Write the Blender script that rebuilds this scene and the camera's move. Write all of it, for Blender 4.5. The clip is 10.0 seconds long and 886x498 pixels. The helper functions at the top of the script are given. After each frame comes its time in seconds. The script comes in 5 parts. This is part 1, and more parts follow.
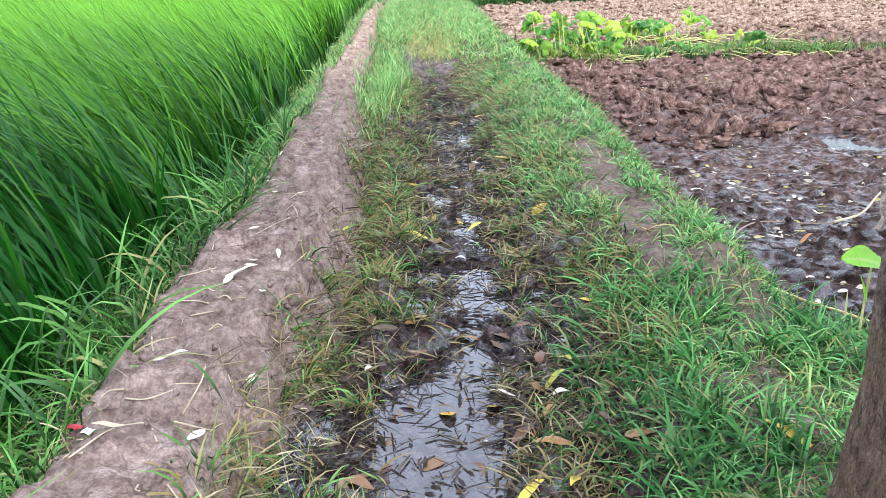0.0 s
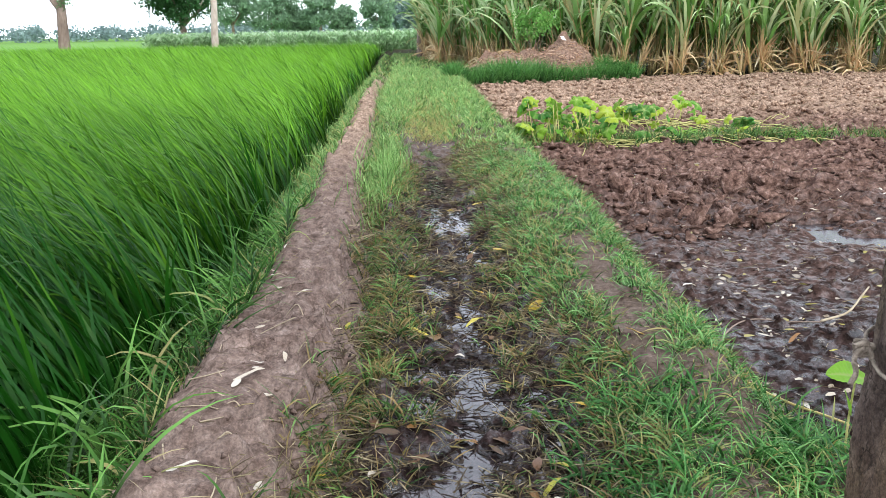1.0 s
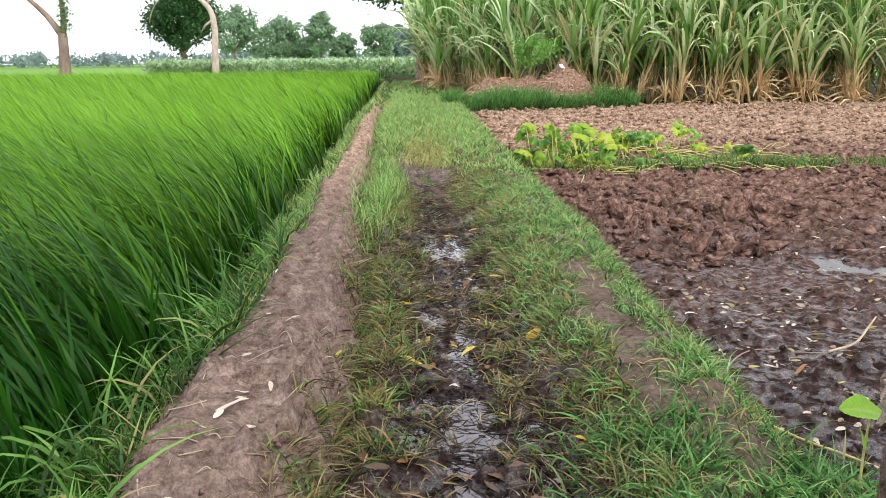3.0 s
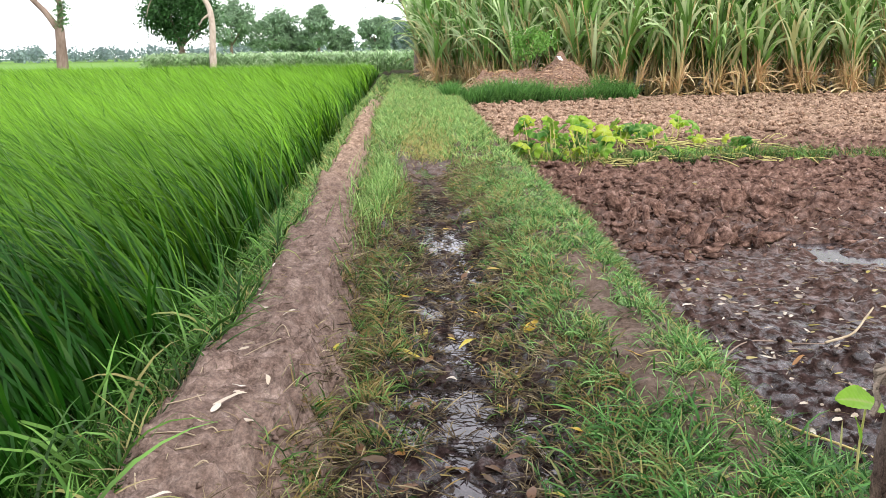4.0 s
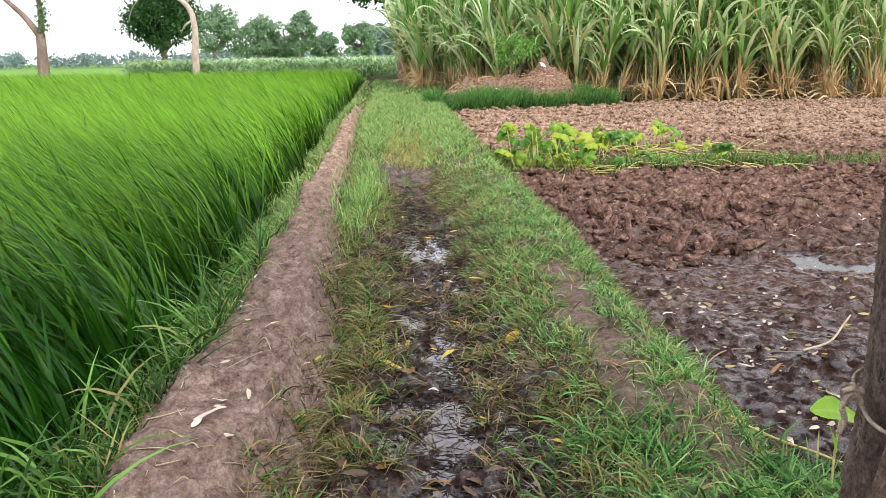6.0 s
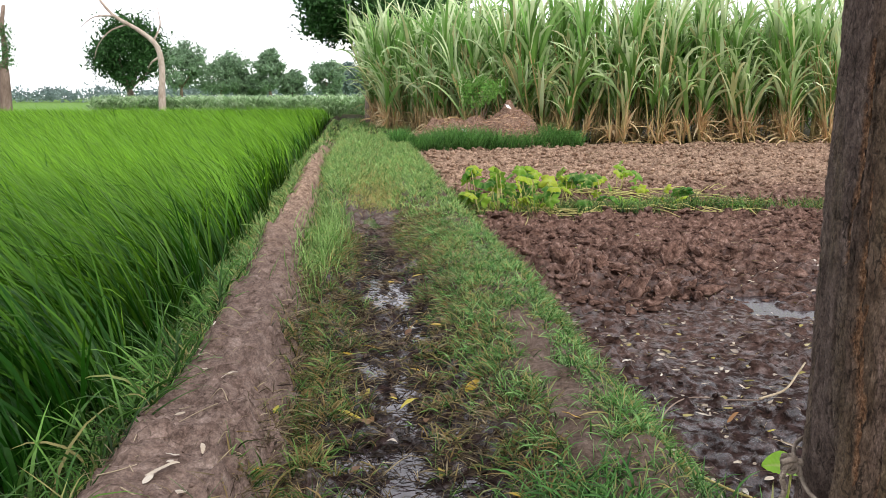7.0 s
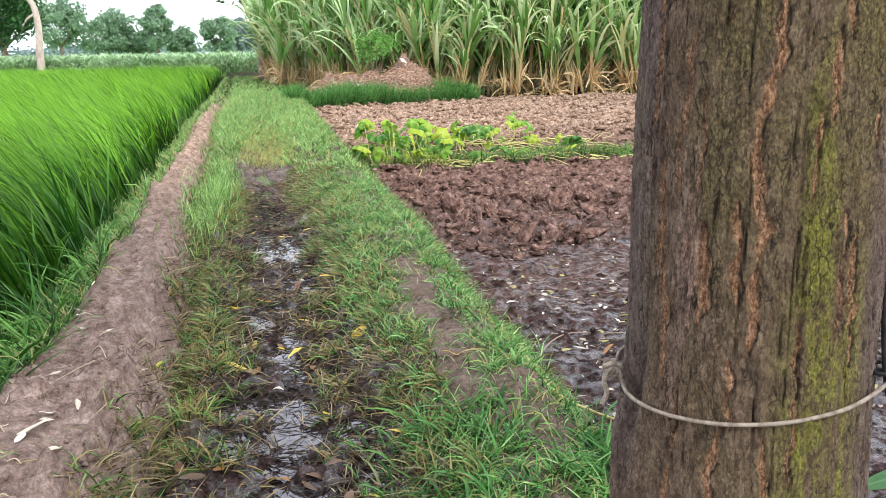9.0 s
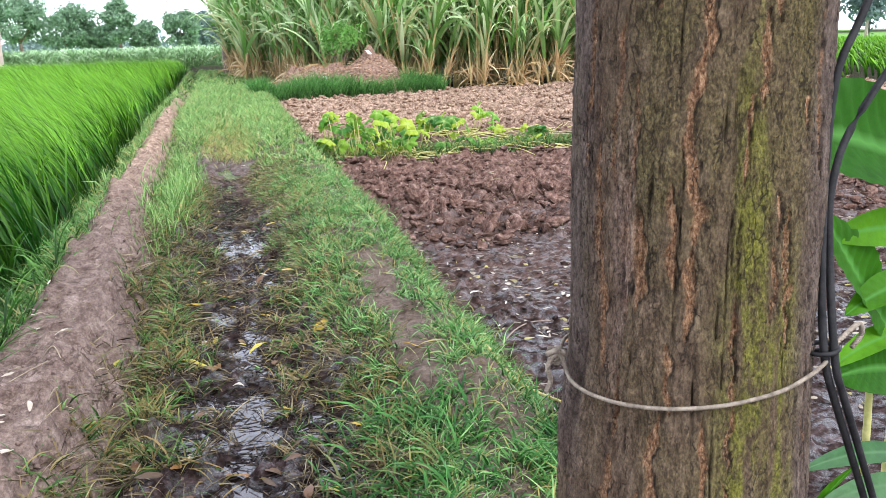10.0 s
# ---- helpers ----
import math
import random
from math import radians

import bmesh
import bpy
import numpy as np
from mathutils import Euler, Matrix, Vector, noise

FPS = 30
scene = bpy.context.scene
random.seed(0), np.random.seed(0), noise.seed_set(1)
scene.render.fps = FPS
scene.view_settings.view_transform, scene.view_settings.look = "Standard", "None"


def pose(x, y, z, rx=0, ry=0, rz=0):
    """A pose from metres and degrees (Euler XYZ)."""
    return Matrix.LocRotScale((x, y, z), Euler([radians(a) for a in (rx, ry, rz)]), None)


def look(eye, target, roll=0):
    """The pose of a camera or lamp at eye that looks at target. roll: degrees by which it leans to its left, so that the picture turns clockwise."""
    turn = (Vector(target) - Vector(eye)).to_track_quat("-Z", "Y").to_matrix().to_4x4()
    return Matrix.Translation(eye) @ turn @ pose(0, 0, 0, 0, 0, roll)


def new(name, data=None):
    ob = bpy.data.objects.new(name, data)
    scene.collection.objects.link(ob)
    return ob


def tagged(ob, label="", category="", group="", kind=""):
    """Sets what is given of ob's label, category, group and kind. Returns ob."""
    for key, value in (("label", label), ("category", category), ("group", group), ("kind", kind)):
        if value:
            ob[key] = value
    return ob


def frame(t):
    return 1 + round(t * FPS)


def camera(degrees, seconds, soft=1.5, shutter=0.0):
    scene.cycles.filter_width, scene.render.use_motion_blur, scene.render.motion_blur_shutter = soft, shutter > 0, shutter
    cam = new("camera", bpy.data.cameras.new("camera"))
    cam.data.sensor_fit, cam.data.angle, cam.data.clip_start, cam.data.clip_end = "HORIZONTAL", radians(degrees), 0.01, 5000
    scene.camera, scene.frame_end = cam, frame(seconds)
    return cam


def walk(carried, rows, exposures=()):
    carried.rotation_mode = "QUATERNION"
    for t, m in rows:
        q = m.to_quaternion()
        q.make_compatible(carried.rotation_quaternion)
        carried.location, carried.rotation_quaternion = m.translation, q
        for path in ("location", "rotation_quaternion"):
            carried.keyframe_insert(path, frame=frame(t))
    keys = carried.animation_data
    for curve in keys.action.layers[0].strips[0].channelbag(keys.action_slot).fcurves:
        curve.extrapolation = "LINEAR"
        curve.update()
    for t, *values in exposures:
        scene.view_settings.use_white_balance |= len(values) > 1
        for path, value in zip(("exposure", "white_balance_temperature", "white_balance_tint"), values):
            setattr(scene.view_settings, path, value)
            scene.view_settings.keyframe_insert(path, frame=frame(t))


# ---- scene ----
cam = camera(55.4, 10.0, soft=0.5)
PATH = [
    (0, (0.097, 0.029, 1.138), (0.104, 1.92, 0.485), -1.7),
    (0.5, (0.086, -0.002, 1.213), (0.102, 1.905, 0.61), -1.6),
    (1, (0.076, -0.039, 1.289), (0.101, 1.897, 0.789), -1.0),
    (1.5, (0.083, -0.034, 1.308), (0.109, 1.921, 0.889), -0.6),
    (2, (0.089, 0.007, 1.28), (0.115, 1.963, 0.864), -0.5),
    (2.5, (0.09, 0.045, 1.27), (0.116, 2.001, 0.85), -0.3),
    (3, (0.091, 0.066, 1.257), (0.121, 2.017, 0.819), -0.6),
    (4.5, (0.105, 0.065, 1.256), (0.14, 2.012, 0.801), -1.0),
    (5, (0.109, 0.063, 1.256), (0.161, 2.009, 0.8), -1.0),
    (6.5, (0.123, 0.056, 1.311), (0.211, 2.011, 0.901), -0.8),
    (7, (0.142, 0.054, 1.332), (0.29, 2.016, 0.976), -0.2),
    (7.5, (0.174, 0.048, 1.316), (0.41, 1.999, 0.948), 0.4),
    (8, (0.18, 0.01, 1.312), (0.488, 1.945, 0.915), 0.6),
    (8.5, (0.202, -0.004, 1.302), (0.537, 1.922, 0.876), 0.1),
    (9, (0.233, -0.013, 1.298), (0.6, 1.899, 0.84), -1.0),
    (9.5, (0.246, -0.012, 1.305), (0.635, 1.893, 0.836), -1.8),
    (10, (0.28, -0.012, 1.292), (0.712, 1.881, 0.813), -1.7),
]

EXPOSURE = [(0.0, 0.38, 5500, 6), (1.0, -0.14, 6000, 5), (1.5, -0.5, 6300, 6), (2.0, -0.36, 6400, 7), (2.5, -0.25, 6500, 8), (4.5, -0.07, 6600, 10), (5.2, -0.05, 6600, 10), (6.5, -0.37, 6600, 10), (7.0, -0.6, 6600, 10), (7.5, -0.4, 6550, 9), (8.0, 0.0, 6450, 8), (8.5, 0.02, 6350, 8), (10.0, 0.12, 5900, 8)]
walk(cam, [(t, look(eye, target, roll)) for t, eye, target, roll in PATH], EXPOSURE)

# ---- world and sun: bright, hazy, overcast sky ----
world = bpy.data.worlds.new("hazy_sky")
scene.world = world
world.use_nodes = True
wn, wl = world.node_tree.nodes, world.node_tree.links
wn.clear()
sky = wn.new("ShaderNodeTexSky")
sky.sky_type, sky.sun_disc = "NISHITA", False
sky.sun_elevation, sky.sun_rotation = radians(46), radians(153)
sky.dust_density, sky.air_density = 3.0, 1.2
bg_sky = wn.new("ShaderNodeBackground")
bg_sky.inputs["Strength"].default_value = 0.05
wl.new(sky.outputs[0], bg_sky.inputs["Color"])
bg_haze = wn.new("ShaderNodeBackground")
bg_haze.inputs["Color"].default_value = (0.955, 0.95, 1.03, 1)
up = wn.new("ShaderNodeSeparateXYZ")
wl.new(wn.new("ShaderNodeTexCoord").outputs["Generated"], up.inputs[0])
haze = wn.new("ShaderNodeMapRange")
haze.inputs["From Min"].default_value, haze.inputs["From Max"].default_value = 0.0, 1.0
haze.inputs["To Min"].default_value, haze.inputs["To Max"].default_value = 2.7, 1.3
wl.new(up.outputs["Z"], haze.inputs["Value"])
wl.new(haze.outputs["Result"], bg_haze.inputs["Strength"])
add = wn.new("ShaderNodeAddShader")
wl.new(bg_sky.outputs[0], add.inputs[0])
wl.new(bg_haze.outputs[0], add.inputs[1])
wout = wn.new("ShaderNodeOutputWorld")
wl.new(add.outputs[0], wout.inputs["Surface"])

sun = new("sun", bpy.data.lights.new("sun", "SUN"))
sun.data.energy, sun.data.angle, sun.data.color = 2.7, radians(24), (1.0, 0.97, 0.92)
sun.matrix_world = look((7, -14, 16), (0, 0, 0))


# ---- small numeric tools ----
rng = np.random.default_rng(7)


def hash2(ix, iy, seed):
    h = (ix.astype(np.int64) * 374761393 + iy.astype(np.int64) * 668265263 + seed * 1274126177) & 0xFFFFFFFF
    h = ((h ^ (h >> 13)) * 1274126177) & 0xFFFFFFFF
    return ((h ^ (h >> 16)) & 0xFFFF) / 65535.0


def vnoise(x, y, seed=0):
    """Smooth value noise, 0 to 1."""
    ix, iy = np.floor(x), np.floor(y)
    fx, fy = x - ix, y - iy
    fx, fy = fx * fx * (3 - 2 * fx), fy * fy * (3 - 2 * fy)
    a, b = hash2(ix, iy, seed), hash2(ix + 1, iy, seed)
    c, d = hash2(ix, iy + 1, seed), hash2(ix + 1, iy + 1, seed)
    return (a * (1 - fx) + b * fx) * (1 - fy) + (c * (1 - fx) + d * fx) * fy


def fbm(x, y, octaves=4, seed=0):
    total, amp, norm = 0.0, 1.0, 0.0
    for k in range(octaves):
        total = total + amp * vnoise(x * 2.03 ** k + 17.3 * k, y * 2.03 ** k - 9.1 * k, seed + k)
        norm += amp
        amp *= 0.5
    return total / norm


def smooth(a, b, x):
    t = np.clip((x - a) / (b - a), 0, 1)
    return t * t * (3 - 2 * t)


def mesh_from(name, v, f, attrs=None, smooth_shade=False):
    """A mesh from arrays of vertices and equal-sided faces, with float attributes on its points."""
    me = bpy.data.meshes.new(name)
    v = np.ascontiguousarray(v, dtype=np.float32)
    f = np.ascontiguousarray(f, dtype=np.int32)
    me.vertices.add(len(v))
    me.vertices.foreach_set("co", v.ravel())
    me.loops.add(f.size)
    me.loops.foreach_set("vertex_index", f.ravel())
    me.polygons.add(len(f))
    me.polygons.foreach_set("loop_start", np.arange(0, f.size, f.shape[1], dtype=np.int32))
    me.update(calc_edges=True)
    if smooth_shade:
        me.polygons.foreach_set("use_smooth", np.ones(len(f), dtype=bool))
    for key, values in (attrs or {}).items():
        a = me.attributes.new(key, "FLOAT", "POINT")
        a.data.foreach_set("value", np.ascontiguousarray(values, dtype=np.float32))
    return me


def piece(name, me, material, parent=None, label=""):
    """One mesh object; under a parent it is a part."""
    if material is not None and not me.materials:
        me.materials.append(material)
    ob = new(name, me)
    ob.parent = parent
    if label:
        tagged(ob, label)
    return ob


def part(name, bm, material, parent, label=""):
    me = bpy.data.meshes.new(name)
    bm.to_mesh(me)
    bm.free()
    return piece(name, me, material, parent, label)


def blades(P, L, W, az, th0, th1, segs=3, tone=None, flat=1.0, tip=0.05, power=1.3):
    """Bent, tapering strips: roots P, lengths, widths, headings, lean at root and tip (degrees from upright)."""
    n = len(P)
    s = np.linspace(0, 1, segs + 1)
    th = np.radians(th0[:, None] + (th1 - th0)[:, None] * s[None] ** power)
    step = (L / segs)[:, None]
    mid = 0.5 * (th[:, 1:] + th[:, :-1])
    r = np.concatenate([np.zeros((n, 1)), np.cumsum(np.sin(mid) * step, 1)], 1)
    z = np.concatenate([np.zeros((n, 1)), np.cumsum(np.cos(mid) * step, 1)], 1)
    ca, sa = np.cos(az)[:, None], np.sin(az)[:, None]
    C = np.stack([P[:, :1] + r * ca, P[:, 1:2] + r * sa, P[:, 2:3] + z], -1)
    tw = rng.uniform(-1.2, 1.2, n) * flat
    perp = np.stack([-sa + 0 * th, ca + 0 * th, 0 * th], -1)
    nrm = np.stack([np.cos(th) * ca, np.cos(th) * sa, -np.sin(th)], -1)
    tw = (tw[:, None] + 0.5 * s[None])[..., None]
    wd = perp * np.cos(tw) + nrm * np.sin(tw)
    prof = np.where(s < 0.3, 0.6 + 0.4 * s / 0.3, 1 - (1 - tip) * (np.maximum(s - 0.3, 0) / 0.7) ** 1.6)
    half = (W[:, None] * prof[None] * 0.5)[..., None] * wd
    v = np.stack([C - half, C + half], 2).reshape(-1, 3)
    k = (segs + 1) * 2
    base = (np.arange(n) * k)[:, None, None]
    q = np.arange(segs)[None, :, None] * 2
    f = (base + q + np.array([0, 1, 3, 2])[None, None]).reshape(-1, 4)
    along = np.repeat(np.tile(s, n), 2)
    tone = np.zeros(n) if tone is None else tone
    return v, f, {"along": along, "tone": np.repeat(tone, k)}


def merge(lists):
    vs, fs, at, off = [], [], {}, 0
    for v, f, a in lists:
        vs.append(v)
        fs.append(f + off)
        off += len(v)
        for key in a:
            at.setdefault(key, []).append(a[key])
    return np.concatenate(vs), np.concatenate(fs), {k: np.concatenate(x) for k, x in at.items()}


def tube(points, radii, sides=8, cap=True):
    """A tapered tube along points, as a bmesh."""
    bm = bmesh.new()
    pts = [Vector(p) for p in points]
    rings = []
    up = Vector((0.31, 0.17, 0.93)).normalized()
    for i, p in enumerate(pts):
        d = (pts[min(i + 1, len(pts) - 1)] - pts[max(i - 1, 0)]).normalized()
        a = d.cross(up if abs(d.dot(up)) < 0.95 else Vector((1, 0, 0))).normalized()
        b = d.cross(a)
        rings.append([bm.verts.new(p + float(radii[i]) * (math.cos(q) * a + math.sin(q) * b)) for q in (2 * math.pi * j / sides for j in range(sides))])
    for i in range(len(rings) - 1):
        for j in range(sides):
            bm.faces.new((rings[i][j], rings[i][(j + 1) % sides], rings[i + 1][(j + 1) % sides], rings[i + 1][j]))
    if cap:
        bm.faces.new(rings[0])
        bm.faces.new(list(reversed(rings[-1])))
    for fc in bm.faces:
        fc.smooth = True
    bmesh.ops.recalc_face_normals(bm, faces=bm.faces)
    return bm


def bend(points, n):
    """Points along a smooth curve through the given ones."""
    p = np.array(points, float)
    q = np.concatenate([2 * p[:1] - p[1:2], p, 2 * p[-1:] - p[-2:-1]])
    out = []
    for u in np.linspace(0, len(p) - 1.0001, n):
        i = int(u)
        t = u - i
        a, b, c, d = q[i], q[i + 1], q[i + 2], q[i + 3]
        out.append(0.5 * (2 * b + (c - a) * t + (2 * a - 5 * b + 4 * c - d) * t * t + (3 * b - a - 3 * c + d) * t ** 3))
    return np.array(out)


# ---- materials ----
def nodes_of(name):
    m = bpy.data.materials.new(name)
    m.use_nodes = True
    return m, m.node_tree.nodes, m.node_tree.links, m.node_tree.nodes["Principled BSDF"]


def ramp(nd, lk, source, stops):
    r = nd.new("ShaderNodeValToRGB")
    while len(r.color_ramp.elements) < len(stops):
        r.color_ramp.elements.new(0.5)
    for e, (p, c) in zip(r.color_ramp.elements, stops):
        e.position, e.color = p, (*c, 1)
    lk.new(source, r.inputs[0])
    return r.outputs[0]


def tex(nd, lk, scale, detail=4.0, rough=0.6, stretch=(1, 1, 1), space="Object"):
    tc = nd.new("ShaderNodeTexCoord")
    mp = nd.new("ShaderNodeMapping")
    mp.inputs["Scale"].default_value = stretch
    n = nd.new("ShaderNodeTexNoise")
    n.inputs["Scale"].default_value, n.inputs["Detail"].default_value, n.inputs["Roughness"].default_value = scale, detail, rough
    lk.new(tc.outputs[space], mp.inputs[0])
    lk.new(mp.outputs[0], n.inputs["Vector"])
    return n.outputs["Fac"]


def mix(nd, lk, fac, a, b, mode="MIX"):
    m = nd.new("ShaderNodeMix")
    m.data_type, m.blend_type = "RGBA", mode
    for sock, val in ((m.inputs["Factor"], fac), (m.inputs["A"], a), (m.inputs["B"], b)):
        if isinstance(val, (int, float)):
            sock.default_value = val
        elif isinstance(val, tuple):
            sock.default_value = (*val, 1)
        else:
            lk.new(val, sock)
    return m.outputs["Result"]


def attr(nd, name):
    a = nd.new("ShaderNodeAttribute")
    a.attribute_name = name
    return a.outputs["Fac"]


def bump(nd, lk, bsdf, height, strength, distance, chain=None):
    b = nd.new("ShaderNodeBump")
    b.inputs["Strength"].default_value, b.inputs["Distance"].default_value = strength, distance
    lk.new(height, b.inputs["Height"])
    if chain is not None:
        lk.new(chain, b.inputs["Normal"])
    lk.new(b.outputs[0], bsdf.inputs["Normal"])
    return b.outputs[0]


def math_node(nd, lk, op, a, b):
    m = nd.new("ShaderNodeMath")
    m.operation = op
    for sock, val in zip(m.inputs, (a, b)):
        if isinstance(val, (int, float)):
            sock.default_value = val
        else:
            lk.new(val, sock)
    return m.outputs[0]


def leafy(name, root, body, light, dry, through_light=0.35, rough=0.45, per_object=False, foot=0.45, tip_light=0.35, spread=(0.45, 1.0)):
    """Leaf and grass material: root-to-tip colour that can hold painted foot shade and lit tips, variation from blade
    to blade, and some light through the leaf.
    """
    m, nd, lk, bsdf = nodes_of(name)
    if per_object:
        rnd = nd.new("ShaderNodeObjectInfo").outputs["Random"]
    else:
        rnd = nd.new("ShaderNodeNewGeometry").outputs["Random Per Island"]
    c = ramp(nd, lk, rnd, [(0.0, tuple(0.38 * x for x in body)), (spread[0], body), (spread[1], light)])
    # Dark root colours paint shade between blades; the pale tip paints its light.
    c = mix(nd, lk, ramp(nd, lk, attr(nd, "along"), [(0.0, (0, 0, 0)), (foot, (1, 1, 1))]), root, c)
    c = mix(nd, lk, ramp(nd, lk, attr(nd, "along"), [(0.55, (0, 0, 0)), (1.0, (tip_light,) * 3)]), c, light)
    c = mix(nd, lk, attr(nd, "tone"), c, dry)
    patch = tex(nd, lk, 1.7, 3, space="Object")
    c = mix(nd, lk, 0.25, c, ramp(nd, lk, patch, [(0.35, (0.3, 0.3, 0.3)), (0.65, (0.9, 0.9, 0.8))]), "OVERLAY")
    lk.new(c, bsdf.inputs["Base Color"])
    bsdf.inputs["Roughness"].default_value = rough
    bsdf.inputs["Specular IOR Level"].default_value = 0.22
    tr = nd.new("ShaderNodeBsdfTranslucent")
    lk.new(c, tr.inputs["Color"])
    mx = nd.new("ShaderNodeMixShader")
    mx.inputs[0].default_value = through_light
    lk.new(bsdf.outputs[0], mx.inputs[1])
    lk.new(tr.outputs[0], mx.inputs[2])
    lk.new(mx.outputs[0], nd["Material Output"].inputs["Surface"])
    return m


def soil_material():
    m, nd, lk, bsdf = nodes_of("soil")
    mid, big = tex(nd, lk, 17, 5, 0.62), tex(nd, lk, 2.2, 4, 0.6)
    tread = tex(nd, lk, 11, 7, 0.72, (1, 1.6, 1))
    gritty = tex(nd, lk, 140, 3, 0.7)
    lumps = tex(nd, lk, 48, 4, 0.65)
    island = nd.new("ShaderNodeNewGeometry").outputs["Random Per Island"]
    dry = ramp(nd, lk, tread, [(0.30, (0.070, 0.046, 0.037)), (0.43, (0.155, 0.110, 0.091)), (0.57, (0.22, 0.163, 0.138)), (0.72, (0.34, 0.27, 0.235))])
    wet = ramp(nd, lk, mid, [(0.33, (0.005, 0.003, 0.0025)), (0.46, (0.020, 0.0115, 0.010)), (0.58, (0.046, 0.030, 0.028)), (0.72, (0.11, 0.082, 0.080))])
    till = ramp(nd, lk, mid, [(0.33, (0.04, 0.021, 0.016)), (0.46, (0.125, 0.075, 0.058)), (0.58, (0.195, 0.124, 0.099)), (0.72, (0.35, 0.25, 0.21))])
    # Dark earth under plants, deepened to paint the shade among their blades.
    mould_shade = ramp(nd, lk, mid, [(0.38, (0.012, 0.012, 0.007)), (0.62, (0.045, 0.042, 0.022))])
    c = mix(nd, lk, attr(nd, "till"), dry, till)
    c = mix(nd, lk, attr(nd, "wet"), c, wet)
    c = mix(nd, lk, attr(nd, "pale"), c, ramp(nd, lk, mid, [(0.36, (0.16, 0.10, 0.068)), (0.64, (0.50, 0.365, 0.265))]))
    c = mix(nd, lk, attr(nd, "mould_shade"), c, mould_shade)
    c = mix(nd, lk, attr(nd, "crop"), c, (0.16, 0.30, 0.07))
    c = mix(nd, lk, 0.25, c, ramp(nd, lk, big, [(0.35, (0.30, 0.28, 0.27)), (0.65, (0.72, 0.70, 0.68))]), "OVERLAY")
    c = mix(nd, lk, 0.35, c, ramp(nd, lk, lumps, [(0.36, (0.16, 0.16, 0.16)), (0.62, (0.80, 0.79, 0.78))]), "OVERLAY")
    c = mix(nd, lk, 0.4, c, ramp(nd, lk, gritty, [(0.34, (0.16, 0.16, 0.16)), (0.66, (0.82, 0.82, 0.82))]), "OVERLAY")
    c = mix(nd, lk, math_node(nd, lk, "MULTIPLY", attr(nd, "till"), 0.4), c, ramp(nd, lk, island, [(0.0, (0.2, 0.19, 0.19)), (1.0, (0.78, 0.76, 0.74))]), "OVERLAY")
    slick = tex(nd, lk, 14, 6, 0.68)
    lk.new(mix(nd, lk, attr(nd, "wet"), (0.95, 0.95, 0.95), ramp(nd, lk, slick, [(0.47, (0.85, 0.85, 0.85)), (0.57, (0.16, 0.16, 0.16))])), bsdf.inputs["Roughness"])
    lk.new(mix(nd, lk, attr(nd, "wet"), (0.03, 0.03, 0.03), ramp(nd, lk, slick, [(0.47, (0.06, 0.06, 0.06)), (0.57, (0.85, 0.85, 0.85))])), bsdf.inputs["Specular IOR Level"])
    cracks = nd.new("ShaderNodeTexVoronoi")
    cracks.feature = "DISTANCE_TO_EDGE"
    cracks.inputs["Scale"].default_value = 10
    bent = nd.new("ShaderNodeTexNoise")
    bent.inputs["Scale"].default_value, bent.inputs["Detail"].default_value = 14, 5
    here = nd.new("ShaderNodeTexCoord").outputs["Object"]
    lk.new(here, bent.inputs["Vector"])
    push = nd.new("ShaderNodeVectorMath")
    push.operation = "MULTIPLY_ADD"
    push.inputs[1].default_value = (0.12, 0.12, 0.12)
    lk.new(bent.outputs["Color"], push.inputs[0])
    lk.new(here, push.inputs[2])
    lk.new(push.outputs[0], cracks.inputs["Vector"])
    line = math_node(nd, lk, "MULTIPLY", ramp(nd, lk, cracks.outputs["Distance"], [(0.012, (1, 1, 1)), (0.05, (0, 0, 0))]), ramp(nd, lk, big, [(0.46, (0, 0, 0)), (0.60, (0.55, 0.55, 0.55))]))
    c = mix(nd, lk, line, c, (0.05, 0.033, 0.026))
    lk.new(c, bsdf.inputs["Base Color"])
    b = bump(nd, lk, bsdf, mid, 0.8, 0.016)
    b = bump(nd, lk, bsdf, lumps, 0.8, 0.007, b)
    bump(nd, lk, bsdf, gritty, 0.7, 0.0022, b)
    return m


def water_material(name, rough, shine):
    m, nd, lk, bsdf = nodes_of(name)
    c = ramp(nd, lk, tex(nd, lk, 26, 7, 0.75), [(0.42, (0.018, 0.012, 0.011)), (0.60, (0.075, 0.06, 0.064))])
    lk.new(c, bsdf.inputs["Base Color"])
    bsdf.inputs["Roughness"].default_value = rough
    bsdf.inputs["IOR"].default_value = 1.45
    bsdf.inputs["Specular IOR Level"].default_value = shine
    bump(nd, lk, bsdf, tex(nd, lk, 9, 2, 0.5), 0.10, 0.012)
    return m


def plain(name, stops, scale, rough, stretch=(1, 1, 1), bump_size=0.01, bump_strength=0.4, space="Object"):
    m, nd, lk, bsdf = nodes_of(name)
    n = tex(nd, lk, scale, 5, 0.65, stretch, space)
    c = ramp(nd, lk, n, stops)
    fine = tex(nd, lk, scale * 6, 4, 0.6, stretch, space)
    c = mix(nd, lk, 0.3, c, ramp(nd, lk, fine, [(0.3, (0.25, 0.25, 0.25)), (0.7, (0.8, 0.8, 0.8))]), "OVERLAY")
    lk.new(c, bsdf.inputs["Base Color"])
    bsdf.inputs["Roughness"].default_value = rough
    bsdf.inputs["Specular IOR Level"].default_value = 0.3
    bump(nd, lk, bsdf, n, bump_strength, bump_size)
    return m


